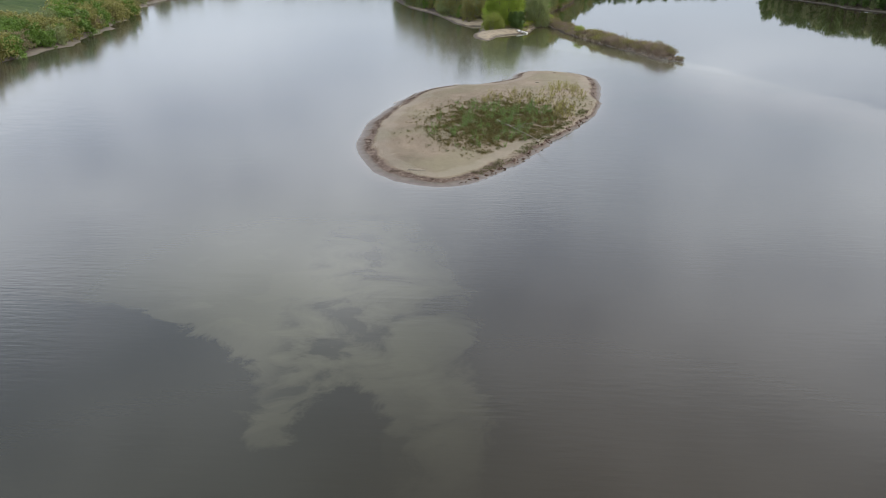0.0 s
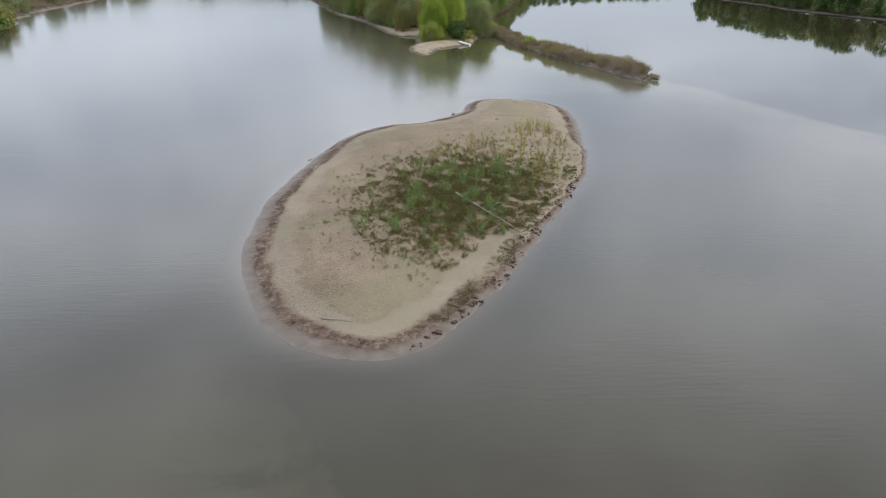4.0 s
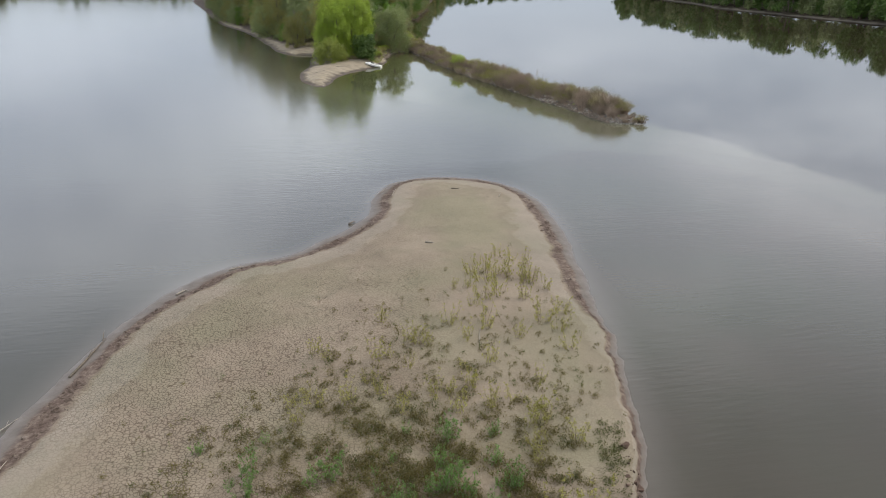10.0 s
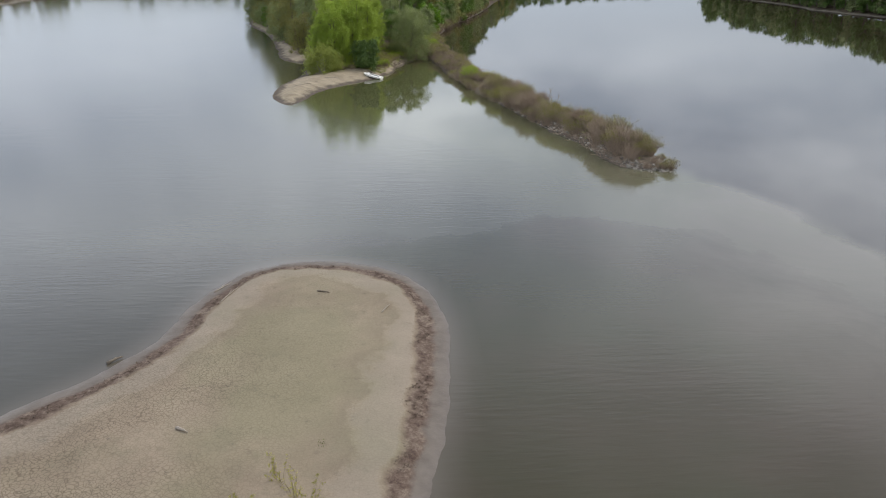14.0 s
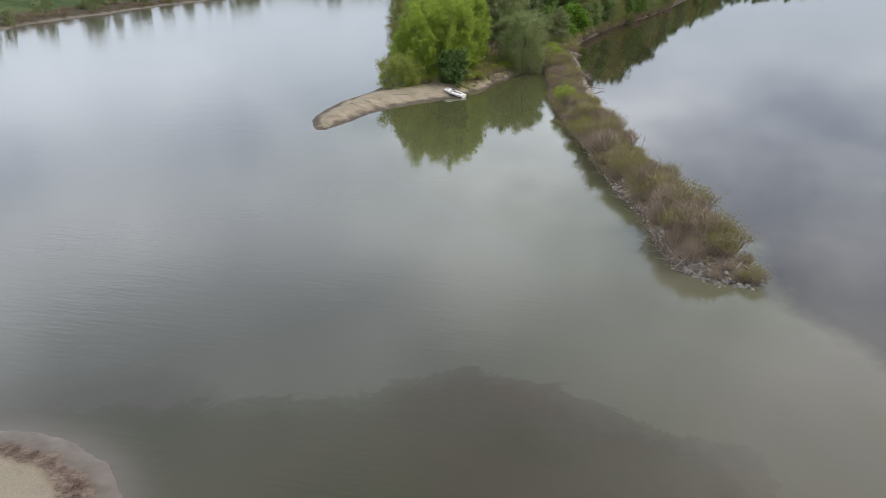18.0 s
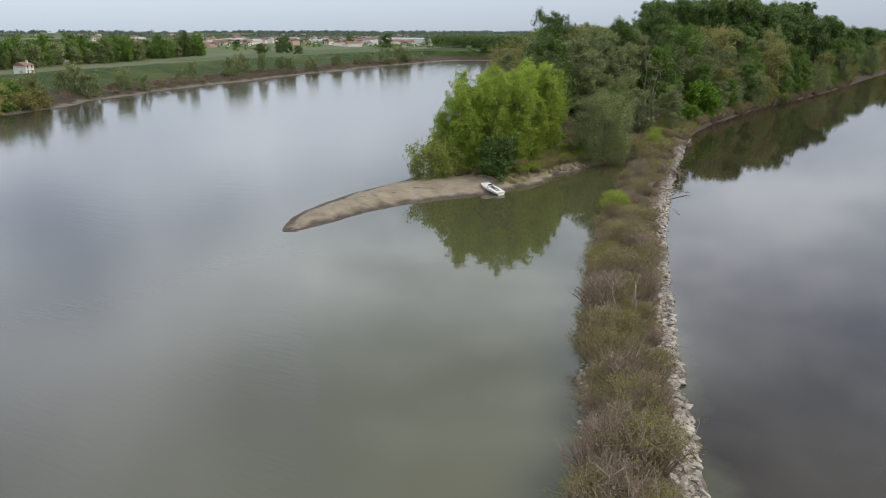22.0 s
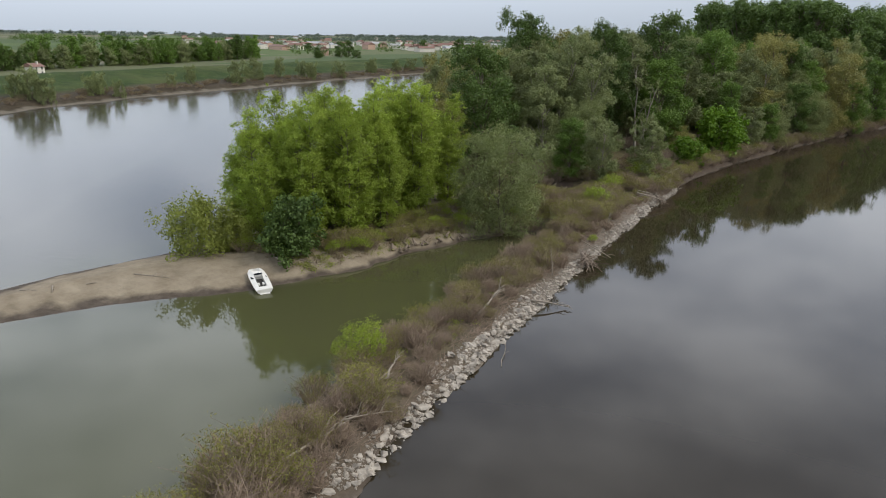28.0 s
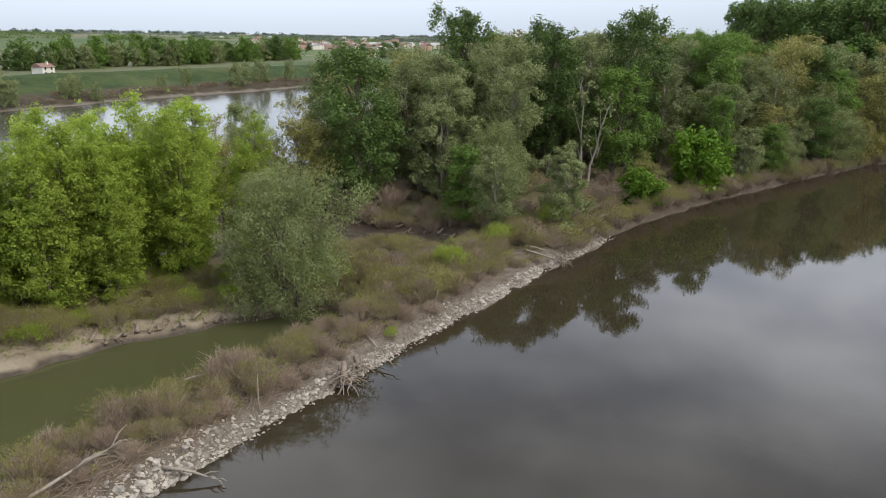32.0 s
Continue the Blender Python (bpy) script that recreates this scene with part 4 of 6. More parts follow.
tree_kind("vivid", 2, "leafy_bush", "dense vivid green bush at the water's edge", "green bushes of the island", 7.0, 6.5, LEAF_VIVID, 5000, 0.22, BARK, 0.04, 24, 0.75, trunks=3, narrow=0.4, lobe=0.24)
tree_kind("far_dark", 4, "bank_tree", "dark green tree on the far river bank", "trees of the far banks", 18.0, 9.5, LEAF_DARK, 3000, 0.42, BARK, 0.03, 30, 0.7, trunks=2, narrow=0.55, lobe=0.22, low=0.26)
tree_kind("far_mid", 3, "bank_tree", "grey-green tree on the far river bank", "trees of the far banks", 14.0, 8.0, LEAF_MID, 2400, 0.38, BARK, 0.02, 26, 0.6, trunks=3, narrow=0.5, lobe=0.23, low=0.30)


def alias(kind, fresh, name, label, group):
    """The same meshes under another name."""
    for row in KINDS[kind]:
        add_kind(fresh, name, label, row[3], group, row[5])


alias("far_dark", "levee_dark", "levee_tree", "dark green tree in the row behind the levee", "trees behind the levee")
alias("far_mid", "levee_mid", "levee_tree", "grey-green tree in the row behind the levee", "trees behind the levee")
tree_kind("levee_green", 3, "levee_tree", "mid-green tree in the row behind the levee", "trees behind the levee", 17.0, 10.0, LEAF_GREEN, 3200, 0.40, BARK, 0.03, 28, 0.7, trunks=2, narrow=0.5, lobe=0.23, low=0.30)
alias("far_dark", "low_dark", "riverside_bush", "dark bush at the far waterline", "bushes of the far banks")
alias("far_mid", "low_mid", "riverside_bush", "grey-green bush at the far waterline", "bushes of the far banks")


def isle_tree(kind, x, y, height, wide=1.0, turn=None, which=None):
    k = height / HEIGHT[kind]
    return place(kind, rnd.randrange(12) if which is None else which, pose(x, y, isle_z(x, y) - 0.1, 0, 0, rnd.uniform(0, 360) if turn is None else turn) @ Matrix.Diagonal((k * wide, k * wide, k, 1)))


for k, (x, y, h) in enumerate([(21.5, 292, 14.5), (20, 297, 16), (26, 294.5, 15.5), (24, 301, 16), (28.5, 299, 15.5), (29.8, 303, 13.5), (26, 307, 16.5), (20, 306, 15), (29.6, 310, 15.5), (24.5, 314, 16), (29, 318, 14), (23.5, 290.8, 9.5), (23, 295.5, 15), (28.2, 304, 16), (22, 302.5, 15), (27.5, 312, 16), (21, 311, 14.5), (17.8, 292.5, 12), (18.5, 300.5, 12.5)]):
    isle_tree("poplar", x, y, h, which=k)
isle_tree("willow", 39.4, 314.2, 12.4, 1.03, 40, 0)
isle_tree("vivid", 49.0, 388.5, 9.0, 1.05, 0, 0)
for x, y, h, kind, wide in [(21.9, 340.5, 21, "dark", 1.1), (32.9, 392.3, 26, "dark", 1.05), (11, 373.9, 25.5, "dark", 1.0), (29.9, 373.2, 23.2, "dark", 1.0), (36.9, 372, 18.5, "bare", 1.0), (46, 351, 10.5, "mid", 1.25),
                            (42.2, 455, 20.5, "olive", 1.1), (41, 344, 10.5, "mid", 1.2), (35, 345, 9.5, "green", 1.3), (34, 351, 11, "willow", 1.0), (28, 349, 17, "mid", 1.1), (22, 352, 19, "mid", 1.1),
                            (31, 360, 18, "mid", 1.1), (24, 364, 21, "mid", 1.1), (38, 380, 17, "green", 1.2), (16, 356, 19, "olive", 1.0), (17, 335, 15, "olive", 1.0), (12, 345, 17, "mid", 1.0),
                            (27, 381, 22, "mid", 1.1), (38, 398, 18, "mid", 1.2), (45, 407, 15, "mid", 1.1), (52, 412, 12, "olive", 1.1), (47, 400, 13, "green", 0.9), (57, 424, 13, "dark", 1.1),
                            (18, 322, 13, "olive", 0.9), (13, 330, 14, "mid", 1.0), (49, 425, 17, "olive", 1.0), (61, 438, 11, "olive", 1.1), (66, 452, 13, "green", 1.0), (56, 437, 17, "green", 1.0),
                            (44, 378, 6, "olive", 1.3), (46.5, 371, 5, "vivid", 1.2)]:
    isle_tree(kind, x, y, h, wide)

y = 352.0
while y < 890:
    west = np.interp(y, [318, 352, 403, 500, 650], [11, 5, -7, -27, -52])
    east = np.interp(y, [318, 340, 368, 395, 432, 482, 536, 652, 780, 890], [12, 12, 22, 26, 60, 73, 86, 110, 142, 170])
    step = 9.0 if y < 480 else 11.5
    x, line = east - 0.5, 0
    while x > west and (y < 640 or line < 3):
        px, py = x + rnd.uniform(-2.5, 2.5), y + rnd.uniform(-3, 3)
        edge = line == 0 and y > 425
        tall = y > 490 and px > 14 - (y - 500) * 0.2
        if edge:
            kind = rnd.choice(["mid", "olive", "dark", "green", "olive", "willow"])
            h = rnd.uniform(12, 20) if kind != "willow" else rnd.uniform(10, 14)
        elif tall and line > 0:
            kind, h = "deep", (rnd.uniform(24, 29) if line == 1 else rnd.uniform(29, 33.5)) if y < 600 else rnd.uniform(19, 23)
        elif y > 430:
            kind = rnd.choice(["dark", "mid", "green", "olive", "mid", "olive"])
            h = rnd.uniform(18, 23)
        else:
            kind = rnd.choice(["dark", "mid", "mid", "green", "olive"])
            h = rnd.uniform(17.5, 22.5)
        if isle_d(px, py) > 2:
            isle_tree(kind, px, py, h, 1.1 if y > 425 else 1.0)
        line += 1
        x -= step * rnd.uniform(0.85, 1.2)
    y += step * 0.95

# ---- woods on the far banks ----
for k in range(96):
    y = 130 + k * 7.8 + rnd.uniform(-4, 4)
    for deep in ((4, 13) if k % 2 else (6,)):
        x = float(right_bank(y)) + deep + rnd.uniform(-3, 3)
        h = rnd.uniform(11, 21)
        place(*(("far_dark", rnd.randrange(3)) if rnd.random() < 0.65 else ("far_mid", rnd.randrange(3))), sized(x, y, 2.3, rnd.uniform(0, 360), h / 16 * 1.35, 0.76))
for k in range(60):
    y = 880 + k * 6.5 + rnd.uniform(-3, 3)
    x = float(left_bank(y)) - 5 - rnd.uniform(0, 8)
    place(*(("far_dark", rnd.randrange(3)) if k % 3 else ("far_mid", rnd.randrange(3))), sized(x, y, 2.3, rnd.uniform(0, 360), rnd.uniform(0.75, 1.1)))
for k in range(76):
    y = 130 + k * 9.5 + rnd.uniform(-2, 2)
    place("low_mid" if k % 3 else "low_dark", rnd.randrange(3), sized(float(right_bank(y)) + 3 + rnd.uniform(-1, 2), y, 1.2, rnd.uniform(0, 360), rnd.uniform(0.4, 0.75)))
# the row behind the levee
for k in range(120):
    f = k / 119
    x, y = -288 - 104 * f + rnd.uniform(-12, 12), 300 + 360 * f + rnd.uniform(-5, 5)
    if math.hypot(x + 271, y - 420) < 15:
        x -= 20
    place(rnd.choice(["levee_dark", "levee_green", "levee_green", "levee_green", "levee_mid", "levee_mid"]), rnd.randrange(3), sized(x, y, 2.2, rnd.uniform(0, 360), rnd.choice([0.7, 0.85, 0.95, 1.0, 1.05]) * rnd.uniform(0.9, 1.1), rnd.uniform(0.85, 1.05)))
for k in range(30):
    x, y = -300 - rnd.uniform(0, 90) + k, -60 + k * 13.0
    place("far_dark", rnd.randrange(3), sized(x, y, 2.2, rnd.uniform(0, 360), rnd.uniform(0.8, 1.1)))
# willows and bushes along the left bank
tree_kind("bank_willow", 4, "bank_willow", "ragged grey-green willow bush on the river bank", "willow bushes of the left bank", 7.0, 8.0, LEAF_MID, 3400, 0.24, BARK, 0.02, 26, 0.5, 0.5, 4, narrow=0.4, lean=0.10, lobe=0.16, low=0.36, tall=1.1)
tree_kind("bank_green", 3, "bank_bush", "full green bush on the river bank", "green bushes of the left bank", 6.0, 8.5, LEAF_GREEN, 3600, 0.24, BARK, 0.02, 26, 0.6, 0.0, 3, narrow=0.36, lobe=0.19, low=0.38)
tree_kind("bank_olive", 3, "bank_bush", "olive-brown bush on the river bank", "olive bushes of the left bank", 5.0, 7.5, LEAF_OLIVE, 3000, 0.22, BARK, 0.02, 24, 0.5, 0.0, 4, narrow=0.36, lobe=0.18, low=0.38)


def bank_plant(kind, y, inland, h, wide=1.0):
    k = h / HEIGHT[kind]
    place(kind, rnd.randrange(4), pose(float(left_bank(y)) - inland, y, float(bank_height(inland)) - 0.3, 0, 0, rnd.uniform(0, 360)) @ Matrix.Diagonal((k * wide, k * wide, k, 1)))


y = 110.0
while y < 335:
    for inland in (3.5, 8.5, 14.0):
        if rnd.random() < (0.95 if inland < 12 else 0.6):
            bank_plant(rnd.choice(["bank_green", "bank_green", "bank_olive", "bank_olive", "bank_willow"]), y + rnd.uniform(-2.5, 2.5), inland + rnd.uniform(-1.2, 1.5), rnd.uniform(3.5, 7.5), rnd.uniform(0.9, 1.3))
    y += 5.5
while y < 690:
    n = 1 if rnd.random() < 0.75 else 3
    for _ in range(n):
        bank_plant("bank_willow", y + rnd.uniform(-5, 5), rnd.uniform(2.0, 14), rnd.uniform(5.0, 10.5), rnd.uniform(0.55, 0.85))
    y += rnd.uniform(12, 38)


def shrub_parts(seed, height, width, stems, leaf, leaves, size, twig=TWIG, slim=0.4, thick=1.0):
    """A bush of many thin stems, forked, with small leaves towards the tips."""
    rng = np.random.default_rng(seed)
    w, blobs = Builder(), []
    for _ in range(stems):
        a, r = rng.random() * 6.283, math.sqrt(rng.random()) * width * 0.5
        base = Vector((0.35 * r * math.cos(a) + rng.normal() * 0.1, 0.35 * r * math.sin(a) + rng.normal() * 0.1, -0.15))
        tip = Vector((r * math.cos(a), r * math.sin(a), height * (1 - 0.45 * (2 * r / width) ** 2) * (0.65 + 0.4 * rng.random())))
        mid = base.lerp(tip, 0.5) + Vector((rng.normal() * 0.08, rng.normal() * 0.08, 0.08 * height))
        w.tube([base, mid, tip], [0.022 * thick, 0.015 * thick, 0.005 * thick], 3, False)
        for f in range(3):
            s = mid.lerp(tip, rng.random() * 0.7)
            e = s + Vector((rng.normal() * 0.22 * width / 2, rng.normal() * 0.22 * width / 2, (0.12 + 0.2 * rng.random()) * height))
            w.tube([s, e], [0.010 * thick, 0.004 * thick], 3, False)
            blobs.append((e.x, e.y, e.z, 0.10 * width, 0.10 * width, 0.10 * height))
        blobs.append((tip.x, tip.y, tip.z * 0.92, 0.09 * width, 0.09 * width, 0.12 * height))
    return [("branchwork", w.mesh("branchwork", twig)), ("foliage", leaf_cloud("foliage", rng, blobs, leaves, size, leaf, slim, shell=0.6))]


def shoot_parts(seed, height, width, stems, leaf, leaves):
    """A young willow: slim upright rods with narrow leaves from the ground to the tip."""
    rng = np.random.default_rng(seed)
    w, blobs = Builder(), []
    for _ in range(stems):
        a, r = rng.random() * 6.283, math.sqrt(rng.random()) * width * 0.5
        base = Vector((0.55 * r * math.cos(a), 0.55 * r * math.sin(a), -0.1))
        tip = Vector((r * 1.3 * math.cos(a) + rng.normal() * 0.12, r * 1.3 * math.sin(a) + rng.normal() * 0.12, height * (0.35 + 0.65 * rng.random())))
        mid = base.lerp(tip, 0.5) + Vector((rng.normal() * 0.07, rng.normal() * 0.07, 0.04))
        w.tube([base, mid, tip], [0.014, 0.010, 0.003], 3, False)
        for f in np.linspace(0.2, 0.97, 6):
            p = base.lerp(mid, 2 * f) if f < 0.5 else mid.lerp(tip, 2 * f - 1)
            q = 0.07 + 0.09 * rng.random()
            blobs.append((p.x + rng.normal() * 0.07, p.y + rng.normal() * 0.07, p.z, q, q, 0.07 * height))
    return [("branchwork", w.mesh("branchwork", TWIG)), ("foliage", leaf_cloud("foliage", rng, blobs, leaves, 0.062, leaf, 0.24, -1.0, shell=0.8))]


GROYNE = "bushes on the stone groyne"
SHRUB_H = {"brown": 2.2, "oliveb": 2.2, "yellow": 2.0, "fresh": 3.2, "brush": 2.6}
for s in range(4):
    add_kind("brown", "shrub", "brown twiggy shrub hardly in leaf on the groyne", "shrub", GROYNE, shrub_parts(700 + s, 2.2, 3.0, 84, LEAF_DRY, 420, 0.045, thick=1.6))
    add_kind("oliveb", "shrub", "olive-green shrub with brown twigs on the groyne", "shrub", GROYNE, shrub_parts(720 + s, 2.2, 3.2, 70, LEAF_OLIVE2, 1700, 0.050, thick=1.4))
for s in range(2):
    add_kind("yellow", "shrub", "yellow-green leafy shrub on the groyne", "shrub", GROYNE, shrub_parts(740 + s, 2.0, 3.0, 60, LEAF_YELLOW, 1700, 0.050))
    add_kind("fresh", "shrub", "fresh green sapling bush on the bank", "shrub", "green bushes of the island", shrub_parts(750 + s, 3.2, 3.6, 44, LEAF_FRESH, 3400, 0.070))
    add_kind("brush", "bank_brush", "brown brush on the river bank", "brushwood", "brush of the left bank", shrub_parts(760 + s, 2.6, 6.0, 50, LEAF_DRY, 900, 0.16))


for kind, label in (("brown", "brown twiggy bush on the island bank"), ("oliveb", "olive-green bush on the island bank"), ("yellow", "yellow-green leafy bush on the island bank")):
    SHRUB_H["bank_" + kind] = SHRUB_H[kind]
    for row in KINDS[kind]:
        add_kind("bank_" + kind, {"brown": "twiggy_bush", "oliveb": "olive_bush", "yellow": "bush"}[kind], label, "bush", "bushes of the island bank", row[5])


def isle_shrub(kind, x, y, height, wide=1.0):
    k = height / SHRUB_H[kind]
    place(kind, rnd.randrange(8), pose(x, y, isle_z(x, y) - 0.05, 0, 0, rnd.uniform(0, 360)) @ Matrix.Diagonal((k * wide, k * wide, k, 1)))


def groyne_mid(y):
    return float(np.interp(y, [207, 213, 230, 250, 268, 286, 310, 335], [66.4, 64.8, 61.4, 57.6, 54.0, 51.4, 49.2, 47.2]))


y = 207.4
while y < 336:
    for side in ((-2.9, -1.9, -0.9, 0.1, 1.1, 2.1) if y < 213 else (-4.3, -3.0, -1.7, -0.3, 1.1)):
        x = groyne_mid(y) + side + rnd.uniform(-0.6, 0.6)
        if isle_d(x, y) < (-0.2 if side < -2 and y > 230 else 0.3) or (side > 0 and y > 226 and rnd.random() < 0.5) or (y > 268 and rnd.random() < 0.08):
            continue
        kind = rnd.choice(["brown"] * 3 + ["oliveb"] * 4 + ["yellow"] * (y > 236))
        tall = (1.5 if y < 209 else 2.3) if y < 212 else 3.1 if y < 225 else (2.7 if y < 262 else 2.0)
        clump = 0.5 + 0.9 * noise.noise(Vector((x * 0.30, y * 0.30, 7.0)))
        if y > 216 and clump < 0.12 and rnd.random() < 0.6:
            continue
        isle_shrub(kind, x, y + rnd.uniform(-0.8, 0.8), tall * min(1.25, max(0.25, rnd.uniform(0.25, 0.75) + 0.65 * clump)), rnd.uniform(0.85, 1.15))
    y += 2.1
for k in range(46):
    y = 226 + k * 2.35 + rnd.uniform(-0.6, 0.6)
    isle_shrub(rnd.choice(["brown", "brown", "oliveb"]), groyne_mid(y) + rnd.uniform(1.2, 2.6), y, rnd.uniform(0.7, 1.6), 1.3)
isle_shrub("fresh", 50.6, 274.2, 3.4, 1.1)
for x, y, h in [(46.4, 328.5, 3.2), (44.6, 339, 2.8), (51.6, 314.5, 1.1), (47.6, 373, 3.5), (45.5, 349, 3.5), (48, 395, 3), (33.2, 295.5, 1.5), (36.5, 310, 2.0), (31.5, 292.5, 1.6)]:
    isle_shrub("fresh", x, y, h)
# the bank between the poplars and the cove, and the foot of the wood
for k in range(150):
    y = rnd.uniform(287, 322)
    edge = float(np.interp(y, [281, 290.5, 302, 309, 316, 322], [30, 34, 36, 38.5, 42, 43]))
    x = edge - rnd.uniform(1.8, 9.5)
    if isle_d(x, y) > 1.4 and (y > 293 or x < 28):
        isle_shrub(rnd.choice(["bank_oliveb", "bank_yellow", "bank_yellow", "fresh"]), x, y, rnd.uniform(0.7, 1.8), 1.2)
for k in range(175):
    y = rnd.uniform(316, 440) if k < 125 else rnd.uniform(355, 560)
    edge = float(np.interp(y, [318, 340, 368, 395, 432, 478, 536, 652], [52, 50, 49, 53, 62, 74, 88, 112]))
    x = edge - (rnd.uniform(1.6, 10.0) if k < 125 else rnd.uniform(0.9, 3.0))
    isle_shrub(rnd.choice(["bank_oliveb", "bank_oliveb", "bank_brown", "bank_yellow"]), x, y, rnd.uniform(1.0, 2.4), 1.2)
for k in range(210):
    x, y = rnd.uniform(31, 49.5), rnd.uniform(316, 352)
    if isle_d(x, y) > 1.0:
        isle_shrub(rnd.choice(["bank_oliveb", "bank_oliveb", "bank_oliveb", "bank_yellow", "bank_brown"]), x, y, rnd.uniform(0.8, 1.9), 1.25)
for k in range(95):
    y = 346 + k * 2.4 + rnd.uniform(-1, 1)
    edge = float(np.interp(y, [318, 340, 368, 395, 432, 478, 536, 652], [52, 50.6, 49.3, 53.4, 62, 74, 88, 112]))
    isle_shrub(rnd.choice(["bank_oliveb", "bank_oliveb", "bank_brown", "bank_yellow"]), edge - rnd.uniform(0.5, 1.8), y, rnd.uniform(1.4, 3.0), 1.2)
for k in range(44):
    y = 322 + k * 5.0 + rnd.uniform(-2, 2)
    x = float(west_shore(y)) + rnd.uniform(4.0, 8.0)
    if isle_d(x, y) > 0.6:
        isle_tree(rnd.choice(["willow", "mid", "olive", "green"]), x, y, rnd.uniform(5, 11), 1.15)
for k in range(46):
    # low trees that lean out over the east bank
    y = 398 + k * 4.4 + rnd.uniform(-1.5, 1.5)
    x = float(np.interp(y, [395, 440, 478, 536, 652], [53.4, 62.5, 74, 88, 112])) - rnd.uniform(2.0, 4.5)
    isle_tree(rnd.choice(["mid", "olive", "willow", "mid", "green"]), x, y, rnd.uniform(4.5, 9.5), 1.25)
for k in range(80):
    x, y = rnd.uniform(16, 46), rnd.uniform(337, 378)
    if isle_d(x, y) > 0.8:
        isle_shrub(rnd.choice(["bank_brown", "bank_brown", "bank_oliveb"]), x, y, rnd.uniform(1.2, 3.0), 1.3)
# the leafy bush on the spit and the dark bush beside the boat
tree_kind("spitbush", 1, "leafy_bush", "rounded yellow-green bush on the open spit", "", 4.8, 7.0, LEAF_SPIT, 9000, 0.13, BARK_PALE, 0.02, 50, 0.5, trunks=5, narrow=0.35, lobe=0.15, low=0.36, tall=1.3)
isle_tree("spitbush", 19.1, 285.4, 5.9, 0.98, 0, 0)
isle_tree("spitbush", 21.6, 287.6, 3.8, 0.8, 70, 0)
tree_kind("nearbush", 1, "leafy_bush", "dense dark green bush on the spit beside the boat", "", 5.5, 4.6, LEAF_DARK, 12000, 0.11, BARK, 0.02, 34, 0.75, trunks=3, narrow=0.4, lobe=0.22)
isle_tree("nearbush", 28.6, 289.2, 6.4, 1.05, 0, 0)
# brush on the slope of the left bank
for k in range(195):
    y = 120 + k * 2.9 + rnd.uniform(-2, 2)
    inland = rnd.uniform(2.5, 13)
    place("brush", rnd.randrange(2), sized(float(left_bank(y)) - inland, y, float(bank_height(inland)) - 0.3, rnd.uniform(0, 360), rnd.uniform(0.8, 1.7) if y < 335 else rnd.uniform(0.35, 0.9)))

# ---- the stones of the groyne ----
rngs = np.random.default_rng(5)
STONES, STONES_GREY = [], []
for s in range(10):
    bm = bmesh.new()
    for _ in range(12):
        p = rngs.normal(size=3)
        p = p / np.linalg.norm(p) * (0.8 + 0.35 * rngs.random())
        bm.verts.new((p[0] * 0.5, p[1] * 0.38, p[2] * 0.27))
    bmesh.ops.convex_hull(bm, input=bm.verts[:])
    for v in [v for v in bm.verts if not v.link_faces]:
        bm.verts.remove(v)
    STONES.append(bm_mesh("stone", bm, STONE))
    STONES_GREY.append(STONES[-1].copy())
    STONES_GREY[-1].materials[0] = STONE_GREY


def east_edge(y):
    return float(np.interp(y, [206, 213, 228, 249, 265, 284, 312, 340, 368, 395], [69.4, 68.4, 65.6, 61.2, 58.2, 55.6, 53, 50.6, 49.3, 53.2]))


def west_edge(y):
    return float(np.interp(y, [206.5, 219.6, 232, 248, 268.5, 289, 300], [63.3, 61, 57.8, 54.8, 50.3, 47.6, 46.5]))


spots = []
for k in range(21000):
    f = rnd.random()
    if f < 0.84:
        y = 207 + 150 * rnd.random() ** 0.9
        u = rnd.random() ** 1.6 * (1.8 if y < 246 else 1.7 if y < 300 else 1.3) * (1.0 + 1.1 * noise.noise(Vector((y * 0.16, 4.0, 0.0)))) - 0.35
        x = east_edge(y) - u
        if rnd.random() < 0.35 and u > 0.9:
            continue
    elif f < 0.885:
        x, y = rnd.uniform(56, 69), rnd.uniform(207, 262)
        if abs(x - groyne_mid(y)) > 3.6 or noise.noise(Vector((x * 0.4, y * 0.4, 12.0))) < 0.0:
            continue
    elif f < 0.92:
        y = 207 + 62 * rnd.random() ** 1.2
        x = west_edge(y) + rnd.random() ** 1.5 * 1.6 - 0.3
    else:
        x = 63.2 + 6.4 * rnd.random()
        y = 205.8 + 3.6 * rnd.random()
        if isle_d(x, y) > 0.5 + 0.9 * rnd.random():
            continue
    if f < 0.84 and y > 246 and noise.noise(Vector((x * 0.45, y * 0.3, 2.0))) < -0.45:
        continue
    if isle_d(x, y) < -0.35:
        continue
    spots.append((x, y, (0.10 + (0.68 if y < 295 else 0.5) * rnd.random() ** 5.0) * (1.1 if y < 250 else 1.0)))
near_ones = sorted((p for p in spots if p[2] > 0.27), key=lambda p: -p[2] + 0.004 * abs(p[1] - 262))[:300]
chosen = set(near_ones)
for n, (x, y, k) in enumerate(near_ones):
    ob = new("stone", (STONES_GREY if y < 214 else STONES)[n % 10])
    ob.parent = isle
    ob.matrix_basis = pose(x, y, max(isle_z(x, y), -0.1) + 0.10 * k, rnd.uniform(-25, 25), rnd.uniform(-25, 25), rnd.uniform(0, 360)) @ Matrix.Diagonal((k * 1.15, k * 1.15, k * 1.1, 1))
